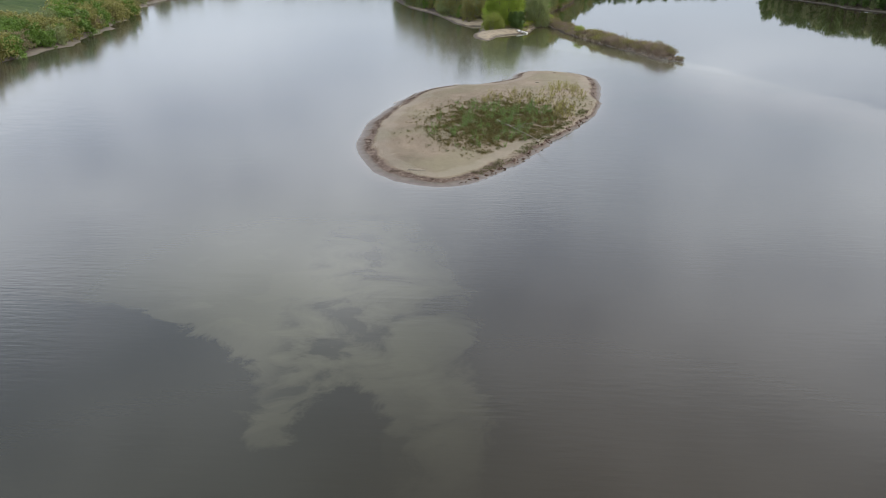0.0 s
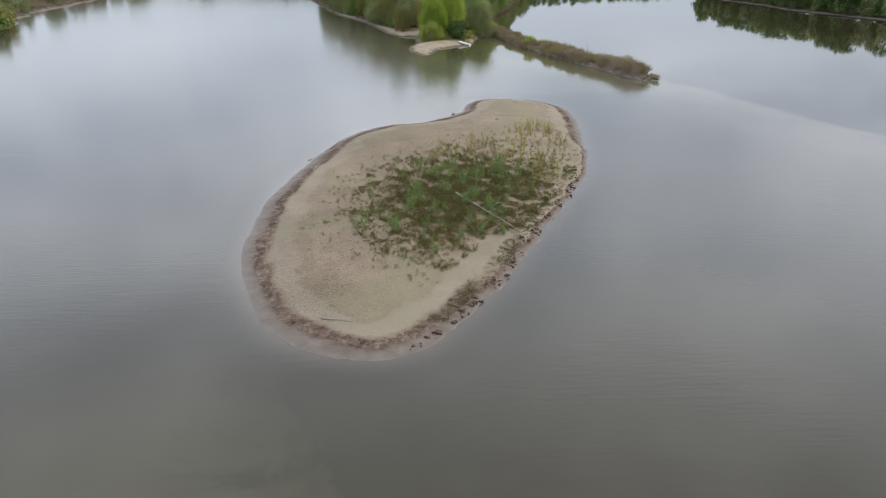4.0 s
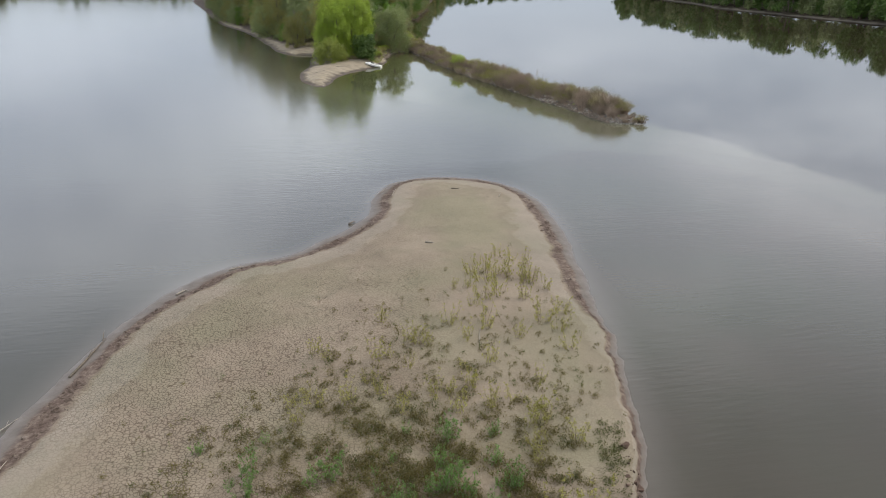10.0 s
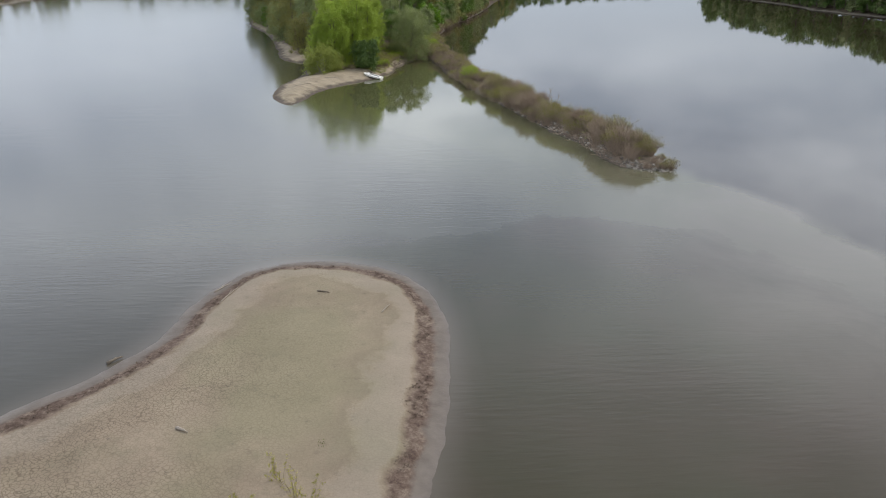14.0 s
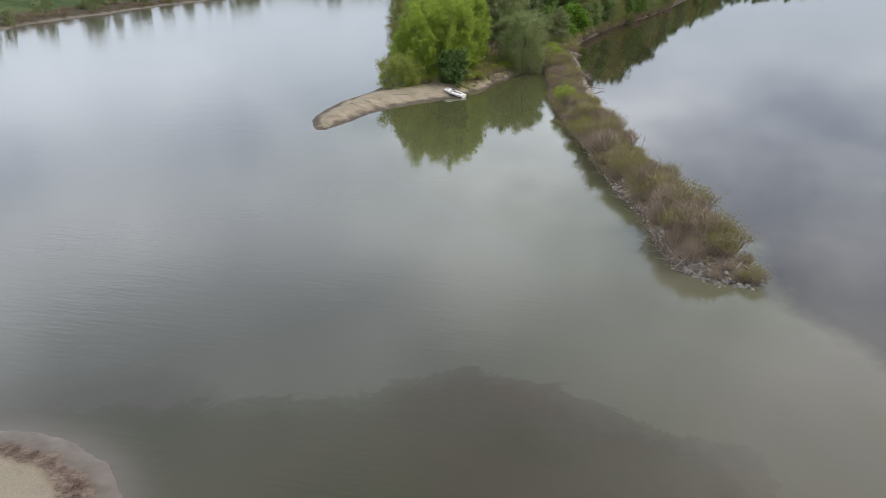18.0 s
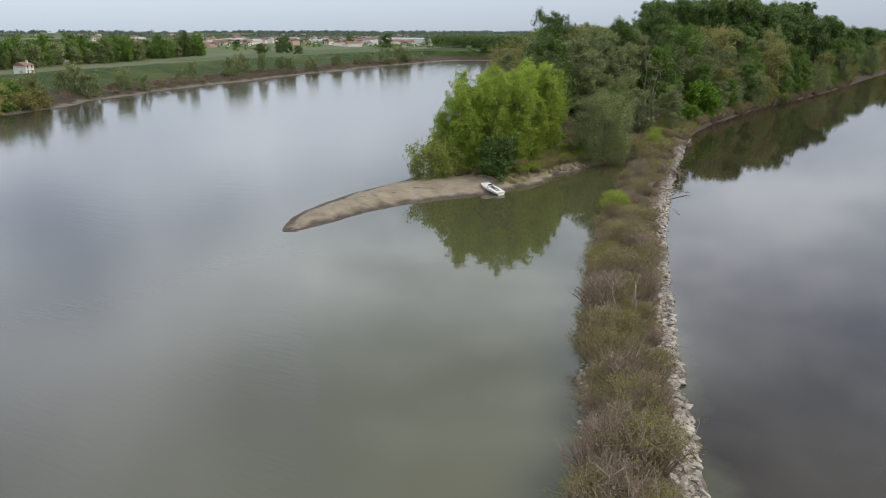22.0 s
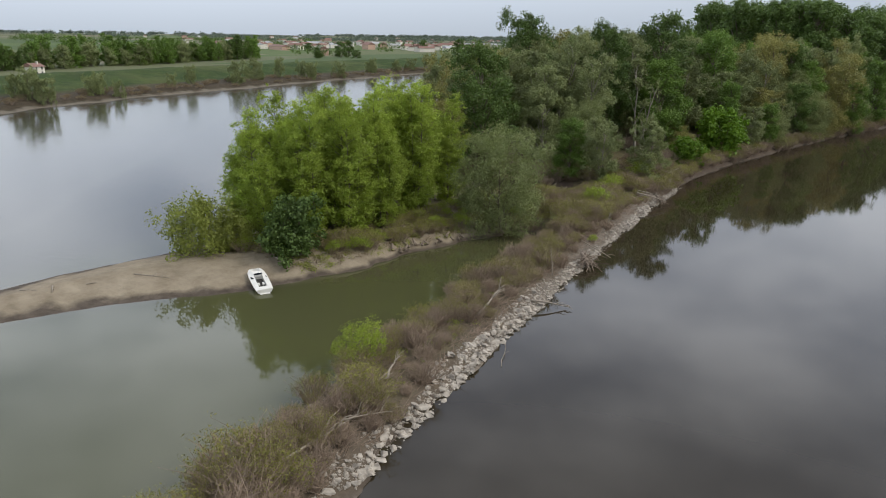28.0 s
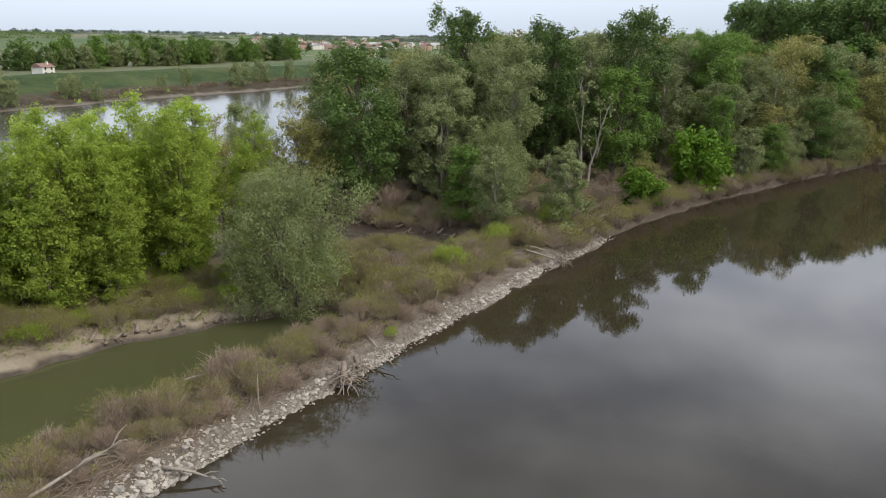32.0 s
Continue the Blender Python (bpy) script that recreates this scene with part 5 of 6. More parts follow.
for stone_mat, lo, hi, label in ((STONE_GREY, 0, 214, "small grey riprap stones"), (STONE, 214, 999, "small pale riprap stones")):
    sv, sf = [], []
    for n, (x, y, k) in enumerate(p for p in spots if p not in chosen and lo <= p[1] < hi):
        me = STONES[n % 10]
        m = pose(x, y, max(isle_z(x, y), -0.12) + 0.06 * k, rnd.uniform(-25, 25), rnd.uniform(-25, 25), rnd.uniform(0, 360)) @ Matrix.Diagonal((k * 0.9, k * 0.9, k * 0.9, 1))
        b0 = len(sv)
        sv += [m @ v.co for v in me.vertices]
        sf += [[b0 + i for i in p.vertices] for p in me.polygons]
    riprap = part("riprap", mesh_of("riprap", sv, sf, stone_mat), isle, label)
    riprap["kind"] = "stuff"


# ---- driftwood and dead branches ----
def dead_branch(name, label, pts, r, forks=4, seed=0, group="driftwood", category="driftwood", mat=DEADWOOD):
    """A bleached trunk through the points, with forked side branches."""
    rng = random.Random(seed)
    ob = thing(name, label, category, group)
    pts = [Vector(p) for p in pts]
    n = len(pts)
    o = pts[0].copy()
    b = Builder().tube([p - o for p in pts], [r * (1 - 0.75 * k / (n - 1)) for k in range(n)], 7)
    part("trunk", b.mesh("trunk", mat, True), ob)
    long = (pts[-1] - pts[0]).length
    for k in range(forks):
        f = 0.35 + 0.6 * rng.random()
        i = min(n - 2, int(f * (n - 1)))
        s = pts[i].lerp(pts[i + 1], f * (n - 1) - i)
        d = (pts[-1] - pts[0]).normalized() + Vector((rng.uniform(-0.8, 0.8), rng.uniform(-0.8, 0.8), rng.uniform(0.0, 0.5)))
        e = s + d.normalized() * long * rng.uniform(0.12, 0.3)
        m = s.lerp(e, 0.5) + Vector((0, 0, 0.03 * long))
        part("branch", Builder().tube([s - o, m - o, e - o], [r * 0.4, r * 0.28, r * 0.08], 5).mesh("branch", mat, True), ob)
    ob.matrix_basis = Matrix.Translation(o)
    return ob


def lying(ax, ay, bx, by, height, lift=0.15, sag=0.0, n=5, seed=0):
    """Points of a log that lies on the ground from a to b."""
    rng = random.Random(seed)
    out = []
    za, zb = max(0.02, height(ax, ay)), max(0.02, height(bx, by))
    for k in range(n):
        f = k / (n - 1)
        x, y = ax + (bx - ax) * f, ay + (by - ay) * f
        wob = (rng.uniform(-0.15, 0.15) if 0 < k < n - 1 else 0) * (math.hypot(bx - ax, by - ay) / 8)
        out.append((x + wob, y + wob, za + (zb - za) * f + lift + sag * math.sin(math.pi * f)))
    return out


LOG = "bleached bare driftwood branch lying on the stones"
for k, (ax, ay, bx, by, r, lift) in enumerate([(53.2, 286.0, 51.7, 292.4, 0.13, 0.5), (57.9, 281.4, 56.3, 285.0, 0.035, 0.02), (54.3, 293.3, 57.0, 295.2, 0.12, 0.15), (47.4, 298.4, 48.2, 300.5, 0.08, 1.0), (49.9, 312.9, 55.0, 311.4, 0.10, 0.3),
                                              (45.4, 320.9, 47.0, 321.8, 0.10, 0.5), (47.2, 329.8, 48.4, 331.2, 0.10, 0.6), (48.4, 338.9, 52.2, 340.8, 0.14, 0.8), (48.0, 340.2, 52.0, 342.0, 0.10, 0.9),
                                              (49.8, 350.5, 47.6, 358.0, 0.24, 1.1), (49.6, 352.6, 47.0, 355.0, 0.15, 1.2), (49.2, 349.0, 48.6, 355.5, 0.12, 1.3), (55.9, 258.2, 55.5, 268.8, 0.12, 0.8), (55.6, 266.4, 56.6, 270.2, 0.06, 0.9),
                                              (54.3, 272.3, 52.2, 276.4, 0.10, 0.5), (56.3, 241.0, 58.9, 243.9, 0.10, 0.6), (55.6, 243.4, 58.6, 240.8, 0.08, 0.7), (53.5, 269.0, 54.6, 272.0, 0.09, 0.8),
                                              (63.6, 209.4, 62.2, 207.6, 0.06, 0.4), (67.0, 207.6, 67.9, 209.4, 0.06, 0.5)]):
    dead_branch("driftwood_branch", LOG, lying(ax, ay, bx, by, isle_z, lift, 0.1, 5, k), r, 5, k, "driftwood on the groyne")
for k, (x, y, h, lean) in enumerate([(53.0, 300.7, 2.6, -0.5), (51.1, 320.3, 2.2, 0.1), (60.3, 238.5, 3.4, -0.4), (59.6, 239.2, 3.8, 0.5), (59.0, 238.0, 3.0, -0.9), (60.8, 239.6, 2.6, 0.9), (57.4, 241.5, 2.4, 0.3)]):
    z = isle_z(x, y)
    dead_branch("dead_stem", "bare bleached dead stem standing among the groyne shrubs", [(x, y, z - 0.2), (x + lean * 0.4, y + 0.15, z + h * 0.5), (x + lean, y + 0.4, z + h)], 0.07, 4, 50 + k, "dead stems on the groyne", "dead stem")
# root plates that hang over the water
def root_pieces(seed, count):
    rg = random.Random(seed)
    out = [("stump", Builder().tube([(-0.8, 0.25, 0.75), (-0.35, 0.1, 0.55), (0, 0, 0.40)], [0.09, 0.13, 0.17], 8).mesh("stump", ROOTWOOD, True))]
    for _ in range(count):
        a, b, l = rg.uniform(-2.3, 2.3), rg.uniform(-0.6, 0.8), rg.uniform(0.5, 1.25)
        p, d = Vector((rg.uniform(-0.5, 0.05), rg.uniform(-0.3, 0.3), rg.uniform(0.3, 0.65))), Vector((math.cos(a) * math.cos(b), math.sin(a) * math.cos(b), math.sin(b)))
        line = [p]
        for _ in range(4):
            d = (d + Vector((rg.gauss(0, 0.35), rg.gauss(0, 0.35), rg.gauss(-0.22, 0.3)))).normalized()
            p = p + d * l / 4
            line.append(p)
        r = rg.choice([0.018, 0.025, 0.035, 0.05])
        out.append(("root", Builder().tube(line, [r, r * 0.85, r * 0.65, r * 0.45, r * 0.2], 4).mesh("root", ROOTWOOD)))
    return out


for k in range(2):
    add_kind("roots", "root_wad", "tangled brownish roots washed out at the water's edge", "roots", "washed-out roots", root_pieces(90 + k, 44))
    add_kind("tuft", "root_tuft", "fine brown roots hanging from the eroded bank", "roots", "hanging roots of the bank", root_pieces(95 + k, 6))
for k, (x, y, s) in enumerate([(54.0, 307.2, 1.9), (53.2, 309.5, 1.3), (51.0, 342.4, 1.5), (49.6, 350.5, 1.3)]):
    place("roots", k, pose(x, y, max(0.0, isle_z(x, y)) - 0.15, 0, 0, -25 + 20 * (k % 2)) @ Matrix.Scale(s, 4))
for k in range(22):
    f = k / 21
    y = 298.5 + 17.5 * f
    x = float(np.interp(y, [281, 290.5, 302, 309, 316], [30, 34, 36, 38.5, 42])) - 0.5 + rnd.uniform(-0.2, 0.2)
    place("tuft", k, pose(x, y, max(0.05, isle_z(x, y)) - 0.1, 0, 0, rnd.uniform(-70, 10)) @ Matrix.Scale(rnd.uniform(0.7, 1.25), 4))
for k in range(10):
    x, y = 24 + 1.7 * k, 337.0 + 0.62 * k * 1.0 + rnd.uniform(-0.3, 0.3)
    place("tuft", k, pose(x, y, max(0.1, isle_z(x, y)) - 0.1, 0, 0, rnd.uniform(-120, -60)) @ Matrix.Scale(rnd.uniform(0.8, 1.3), 4))

# fallen twigs and litter on the groyne and banks
lit = Builder()
for k in range(12500):
    y = rnd.uniform(208, 350)
    x = groyne_mid(min(y, 335)) + rnd.uniform(-3.4, 2.9)
    if noise.noise(Vector((x * 0.35, y * 0.35, 9.0))) < rnd.uniform(-0.5, 0.25):
        continue
    z = isle_z(x, y) + 0.06
    a, l = rnd.gauss(1.9, 0.9), rnd.uniform(0.4, 1.7)
    lit.tube([(x, y, z), (x + l * math.cos(a), y + l * math.sin(a), z + rnd.uniform(0.0, 0.55))], [0.024, 0.009], 3, False)
tagged(new("brushwood_litter", lit.mesh("brushwood_litter", TWIG)), "fallen brown twigs and brushwood on the groyne", "brushwood", kind="stuff")
hb = []
rng = np.random.default_rng(21)
for k in range(1900):
    if k >= 1300:
        y = rnd.uniform(288, 324)
        x = float(np.interp(y, [281, 290.5, 302, 309, 316, 324], [30, 34, 36, 38.5, 42, 44])) - rnd.uniform(1.0, 9.0)
    elif k < 700:
        y = rnd.uniform(209, 345)
        x = groyne_mid(min(y, 335)) + rnd.uniform(-3.6, 2.0)
    else:
        y = rnd.uniform(286, 430)
        edge = float(np.interp(y, [281, 290.5, 302, 309, 316, 322, 340, 368, 395, 432], [30, 34, 36, 38.5, 42, 46, 49, 47.5, 51, 61]))
        x = edge - rnd.uniform(1.2, 12)
    if isle_d(x, y) > 0.7:
        q = rnd.uniform(0.25, 0.6) * (1.4 if k >= 1300 else 1.0)
        hb.append((x, y, isle_z(x, y) + 0.12, q, q, 0.2))
rnd.shuffle(hb)
half = len(hb) * 3 // 5
tagged(new("bank_herbs", leaf_cloud("bank_herbs", rng, hb[:half], 42000, 0.09, LEAF_SPIT, 0.3)), "low olive herbs on the bank", "herbs", kind="stuff")
tagged(new("bank_dry_grass", leaf_cloud("bank_dry_grass", rng, hb[half:], 22000, 0.10, LEAF_DRY, 0.25)), "low dry brown grass on the bank", "grass", kind="stuff")

# ---- plants and wood on the sandbar ----
SHOOT = "willow shoots on the sandbar"
for s in range(5):
    add_kind("shoot", "willow_shoot", "fresh green willow shoot growing from the dried mud", "plant", SHOOT, shoot_parts(800 + s, 1.8, 1.3, 10, LEAF_HERB, 900))
for s in range(5):
    add_kind("yshoot", "willow_shoot", "yellowish young willow shoot growing from the dried mud", "plant", SHOOT, shoot_parts(820 + s, 1.9, 1.5, 9, LEAF_BARSHOOT, 520))


def bar_d(x, y):
    return at_grid(bar_x, bar_y, VD, x, y)


made = 0
while made < 170:
    x, y = rnd.uniform(-3, 34), rnd.uniform(88, 156)
    d = bar_d(x, y)
    if d < rnd.uniform(0, 3):
        continue
    if rnd.random() > 0.22 + herb_cover(x, y):
        continue
    if y > 128 or x > 21:
        place("yshoot", rnd.randrange(5), sized(x, y, bar_z(x, y) - 0.02, rnd.uniform(0, 360), rnd.uniform(0.5, 1.0)))
    else:
        place("shoot", rnd.randrange(5), sized(x, y, bar_z(x, y) - 0.02, rnd.uniform(0, 360), rnd.choice([0.35, 0.45, 0.55, 0.7, 0.9, 1.1])))
    made += 1
for x, y, k in [(26.5, 147, 0.9), (27.3, 146.5, 1.1), (21.5, 136.5, 0.8), (23, 138, 1.1), (27.5, 138.5, 1.2), (28.4, 137, 1.0), (28, 134, 0.8), (23, 118.5, 1.5), (22.3, 117.8, 1.3), (27.5, 151, 0.7), (11, 136, 0.8), (24.8, 145.5, 1.2), (25.6, 148, 1.0), (28.6, 146, 1.0), (29.4, 148.4, 0.9), (24, 142.6, 1.1), (25.5, 143.2, 1.3), (29.8, 143.8, 0.8), (29.2, 139.6, 0.9), (25, 136.2, 0.8), (22.4, 133, 0.9), (20.4, 130.6, 1.0), (23.6, 126.8, 1.2)]:
    place("yshoot", rnd.randrange(5), sized(x, y, bar_z(x, y) - 0.02, rnd.uniform(0, 360), k))
dry, grn = [], []
while len(dry) < 5200:
    x, y = rnd.uniform(-5, 35), rnd.uniform(86, 158)
    d = bar_d(x, y)
    keep = 0.012 if d < -3 else (0.05 if d < 0 else 0.16 + 0.84 * herb_cover(x, y))
    spot = noise.noise(Vector((x * 0.5, y * 0.5, 3.0)))
    keep *= min(1.0, max(0.05, (148 - y) / 26))
    if d < -5 or rnd.random() > keep * (0.75 + 1.5 * spot) or bar_z(x, y) < 0.55:
        continue
    q = rnd.uniform(0.12, 0.42) * (0.75 + 0.65 * herb_cover(x, y))
    (dry if rnd.random() < 0.72 else grn).append((x, y, bar_z(x, y) + 0.13, q, q, rnd.uniform(0.12, 0.30)))
# the grassy lip along the undercut edge
for k in range(420):
    f = rnd.random()
    y = 84 + 42 * f
    x = float(np.interp(y, [83, 88, 93.6, 99.8, 105.5, 113.5, 120.5, 129], [7.8, 11, 14.3, 16.8, 20, 24, 27, 30])) - rnd.uniform(0.9, 2.4)
    if noise.noise(Vector((y * 0.2, 0, 0))) > -0.15:
        grn.append((x, y, bar_z(x, y) + 0.08, 0.35, 0.35, 0.14))
tagged(new("dry_herbs", leaf_cloud("dry_herbs", rng, dry, 245000, 0.066, LEAF_BARHERB, 0.20)), "low brownish-green herbs spread over the sandbar", "herbs", kind="stuff")
tagged(new("green_herbs", leaf_cloud("green_herbs", rng, grn, 84000, 0.060, LEAF_BARGREEN, 0.22)), "low green herbs spread over the sandbar", "herbs", kind="stuff")

dead_branch("fallen_trunk", "long bleached fallen trunk lying across the sandbar herbs", lying(11.0, 112.8, 16.4, 100.4, bar_z, 0.28, 0.1, 7, 3), 0.11, 4, 3, "driftwood on the sandbar", mat=BARK_PALE)
for k, (ax, ay, bx, by, r) in enumerate([(-4.3, 137.0, -3.3, 142.2, 0.09), (-7.0, 125.8, -5.4, 127.0, 0.07), (-5.7, 125.2, -5.1, 128.6, 0.08), (7.4, 119.3, 8.7, 118.5, 0.05), (5.7, 117.8, 6.2, 118.8, 0.05),
                                        (20.9, 116.0, 21.2, 114.6, 0.05), (21.7, 155.0, 22.4, 154.5, 0.10), (22.1, 135.8, 22.6, 137.6, 0.06), (27.6, 171.8, 28.5, 171.4, 0.08), (32.4, 168.3, 33.0, 169.6, 0.05),
                                        (14.5, 106.5, 12.8, 108.6, 0.10), (3.5, 103.0, 4.6, 103.8, 0.05), (7.8, 104.0, 9.6, 104.4, 0.05), (-1.5, 84.5, 0.8, 83.7, 0.06), (0.5, 148.4, 1.2, 149.3, 0.10), (4.2, 152.8, 5.4, 153.3, 0.10),
                                        (15.2, 163.2, 15.9, 164.0, 0.12), (19.6, 173.4, 20.6, 175.0, 0.05), (-6.9, 131.2, -6.0, 133.0, 0.05), (20.6, 171.0, 21.4, 173.6, 0.05)]):
    dead_branch("driftwood_stick", "pale driftwood stick stranded on the mud", lying(ax, ay, bx, by, bar_z, r * 0.6, 0.04, 4, k), r, 2, 70 + k, "driftwood on the sandbar", mat=DEADWOOD if k % 4 else BARK)
for k, (ax, ay, bx, by, r) in enumerate([(15.0, 268.4, 16.8, 269.0, 0.08), (16.9, 270.4, 18.2, 269.6, 0.08), (18.6, 272.6, 19.2, 273.4, 0.06), (16.0, 252.4, 16.6, 253.0, 0.07), (17.4, 259.2, 18.0, 259.9, 0.06), (27.5, 287.5, 30.5, 288.0, 0.07), (29.0, 288.6, 32.0, 290.0, 0.06), (20.2, 276.5, 23.5, 278.2, 0.06)]):
    dead_branch("driftwood_stick", "pale driftwood stick stranded on the spit", lying(ax, ay, bx, by, isle_z, r * 0.6, 0.04, 4, k), r, 3, 100 + k, "driftwood on the spit")
# dark wrack washed up in a line round the bar
wr = []
while len(wr) < 2200:
    x, y = rnd.uniform(-11, 37), rnd.uniform(78, 180)
    d = at_grid(bar_x, bar_y, BD, x, y)
    z = bar_z(x, y)
    if 0.6 < d < 3.0 and abs(z - 0.32) < 0.10 * rnd.random() + 0.02 and noise.noise(Vector((x * 0.25, y * 0.25, 5.0))) > -0.25:
        q = rnd.uniform(0.08, 0.24)
        wr.append((x, y, z + 0.03, q, q, 0.05))
tagged(new("wrack_line", leaf_cloud("wrack_line", rng, wr, 14000, 0.055, WRACK, 0.22)), "dark washed-up twigs and reed bits in a line", "wrack", kind="stuff")
# clods along the undercut edge
cv, cf = [], []
for k in range(620):
    f = rnd.random()
    y = 80 + 44 * f
    if noise.noise(Vector((y * 0.5, 1.0, 0.0))) < rnd.uniform(-0.2, 0.5):
        continue
    x = float(np.interp(y, [79, 80.3, 83.3, 87.9, 93.6, 99.8, 105.5, 113.5, 120.5, 132], [3, 5.5, 8, 11, 14.3, 16.8, 20, 24, 27, 30.6])) + rnd.uniform(-1.0, -0.05)
    s = 0.10 + 0.65 * rnd.random() ** 3
    me = STONES[k % 10]
    m = pose(x, y, max(-0.05, bar_z(x, y)) + 0.03, rnd.uniform(-30, 30), rnd.uniform(-30, 30), rnd.uniform(0, 360)) @ Matrix.Diagonal((s, s, s * 1.3, 1))
    b0 = len(cv)
    cv += [m @ v.co for v in me.vertices]
    cf += [[b0 + i for i in p.vertices] for p in me.polygons]
clods = part("clods", mesh_of("clods", cv, cf, CLOD), sandbar, "dark reddish clods fallen from the undercut edge")
clods["kind"] = "stuff"

# ---- boat ----
def build_boat():
    boat = thing("motor_boat", "stranded white motorboat with a dark open cockpit on the mud spit", "boat")
    st = [(-2.75, 0.86, 0.05, 0.62), (-1.6, 0.95, 0.02, 0.66), (-0.2, 0.98, 0.0, 0.70), (1.0, 0.97, 0.04, 0.74), (1.9, 0.90, 0.12, 0.78), (2.5, 0.72, 0.30, 0.82), (2.75, 0.50, 0.52, 0.84)]
    h = Builder()
    for x, w, kz, gz in st:
        h.v += [(x, -w, gz), (x, -w * 0.86, kz + 0.22), (x, 0, kz), (x, w * 0.86, kz + 0.22), (x, w, gz)]
    for k in range(len(st) - 1):
        for j in range(4):
            a = 5 * k + j
            h.f.append((a, a + 1, a + 6, a + 5))
    h.f += [(4, 3, 2, 1, 0), (30, 31, 32, 33, 34)]
    part("hull", h.mesh("hull", WHITE_GRP, False), boat)
    d = Builder()
    hole = [(-1.9, 0.46), (0.75, 0.42)]
    ring = [(x, w, gz) for x, w, kz, gz in st]
    inner = [(min(max(x, hole[0][0]), hole[1][0]), 0.44, gz + 0.04) for x, w, gz in ring]
    for side in (-1, 1):
        b0 = len(d.v)
        for (x, w, gz), (ix2, iw, iz) in zip(ring, inner):
            d.v += [(x, side * w, gz + 0.01), (ix2, side * iw, iz + (0.16 if ix2 > 0.2 else 0.02))]
        for k in range(len(ring) - 1):
            q = (b0 + 2 * k, b0 + 2 * k + 2, b0 + 2 * k + 3, b0 + 2 * k + 1)
            d.f.append(q if side < 0 else q[::-1])
    d.box((0.72, -0.46, 0.72), (1.75, 0.46, 0.98))
    d.box((-2.72, -0.80, 0.60), (-1.9, 0.80, 0.68))
    deck = part("deck", d.mesh("deck", WHITE_GRP), boat)
    cockpit = part("cockpit", Builder().box((-1.92, -0.43, 0.28), (0.74, 0.43, 0.34)).mesh("cockpit", DARK_TRIM), boat, "dark cockpit floor")
    for s in (-1, 1):
        part("window", Builder().box((0.15, s * 0.72 - 0.16, 0.775), (0.62, s * 0.72 + 0.16, 0.80)).mesh("window", GLASS_DARK), deck, "small dark window")
        part("rail", Builder().tube([(x, s * (w + 0.02), gz - 0.03) for x, w, kz, gz in st], [0.035] * len(st), 6).mesh("rail", PLASTER), boat, "rubbing strake")
        part("seat", Builder().box((-1.1, s * 0.28 - 0.13, 0.34), (-0.6, s * 0.28 + 0.13, 0.56)).mesh("seat", WHITE_GRP), cockpit)
    part("windscreen", Builder().box((0.70, -0.44, 0.96), (0.76, 0.44, 1.16)).mesh("windscreen", GLASS_DARK), deck, "low dark windscreen")
    part("transom_step", Builder().box((-2.95, -0.55, 0.12), (-2.74, 0.55, 0.20)).mesh("transom_step", WHITE_GRP), boat)
    boat.matrix_basis = pose(30.2, 283.2, 0.22, -2, -8.0, 150) @ Matrix.Diagonal((0.80, 0.86, 0.80, 1))


build_boat()


def rowing_boat(x, y, turn, label, paint):
    boat = thing("rowing_boat", label, "boat", "boats moored at the left bank")
    st = [(-1.9, 0.55, 0.10, 0.50), (-1.0, 0.72, 0.0, 0.48), (0.0, 0.76, -0.02, 0.50), (1.0, 0.60, 0.04, 0.56), (1.7, 0.28, 0.16, 0.66), (2.05, 0.03, 0.40, 0.72)]
    h = Builder()
    for px, w, kz, gz in st:
        h.v += [(px, -w, gz), (px, -w * 0.75, kz + 0.10), (px, w * 0.75, kz + 0.10), (px, w, gz)]
    for k in range(len(st) - 1):
        for j in range(3):
            a = 4 * k + j
            h.f.append((a, a + 1, a + 5, a + 4))
    h.f.append((3, 2, 1, 0))
    part("hull", h.mesh("hull", paint), boat)
    for s in (-1, 1):
        part("rail", Builder().tube([(px, s * w, gz) for px, w, kz, gz in st], [0.04] * len(st), 5).mesh("rail", WHITE_GRP), boat)
    for px in (-1.1, 0.5):
        part("thwart", Builder().box((px - 0.13, -0.62, 0.34), (px + 0.13, 0.62, 0.38)).mesh("thwart", DEADWOOD), boat)
    boat.matrix_basis = pose(x, y, 0.0, 0, 0, turn)


rowing_boat(-112.4, 221.0, 150, "small blue open rowing boat moored at the bank", BLUE_PAINT)
rowing_boat(-113.2, 228.0, 135, "small white open rowing boat moored at the bank", WHITE_GRP)
for k, (x, y, a, l) in enumerate([(-115.0, 223.5, 20, 6.0), (-116.0, 226.5, 200, 5.0), (-115.6, 231.0, 60, 4.5), (-118.5, 241.5, 15, 5.0), (-117.5, 243.0, 40, 4.0)]):
    c2, s2 = math.cos(radians(a)), math.sin(radians(a))
    dead_branch("driftwood_log", "bleached log stranded on the river bank", [(x - c2 * l / 2, y - s2 * l / 2, 0.5), (x, y, 0.6), (x + c2 * l / 2, y + s2 * l / 2, 0.8)], 0.14, 3, 140 + k, "driftwood of the left bank")


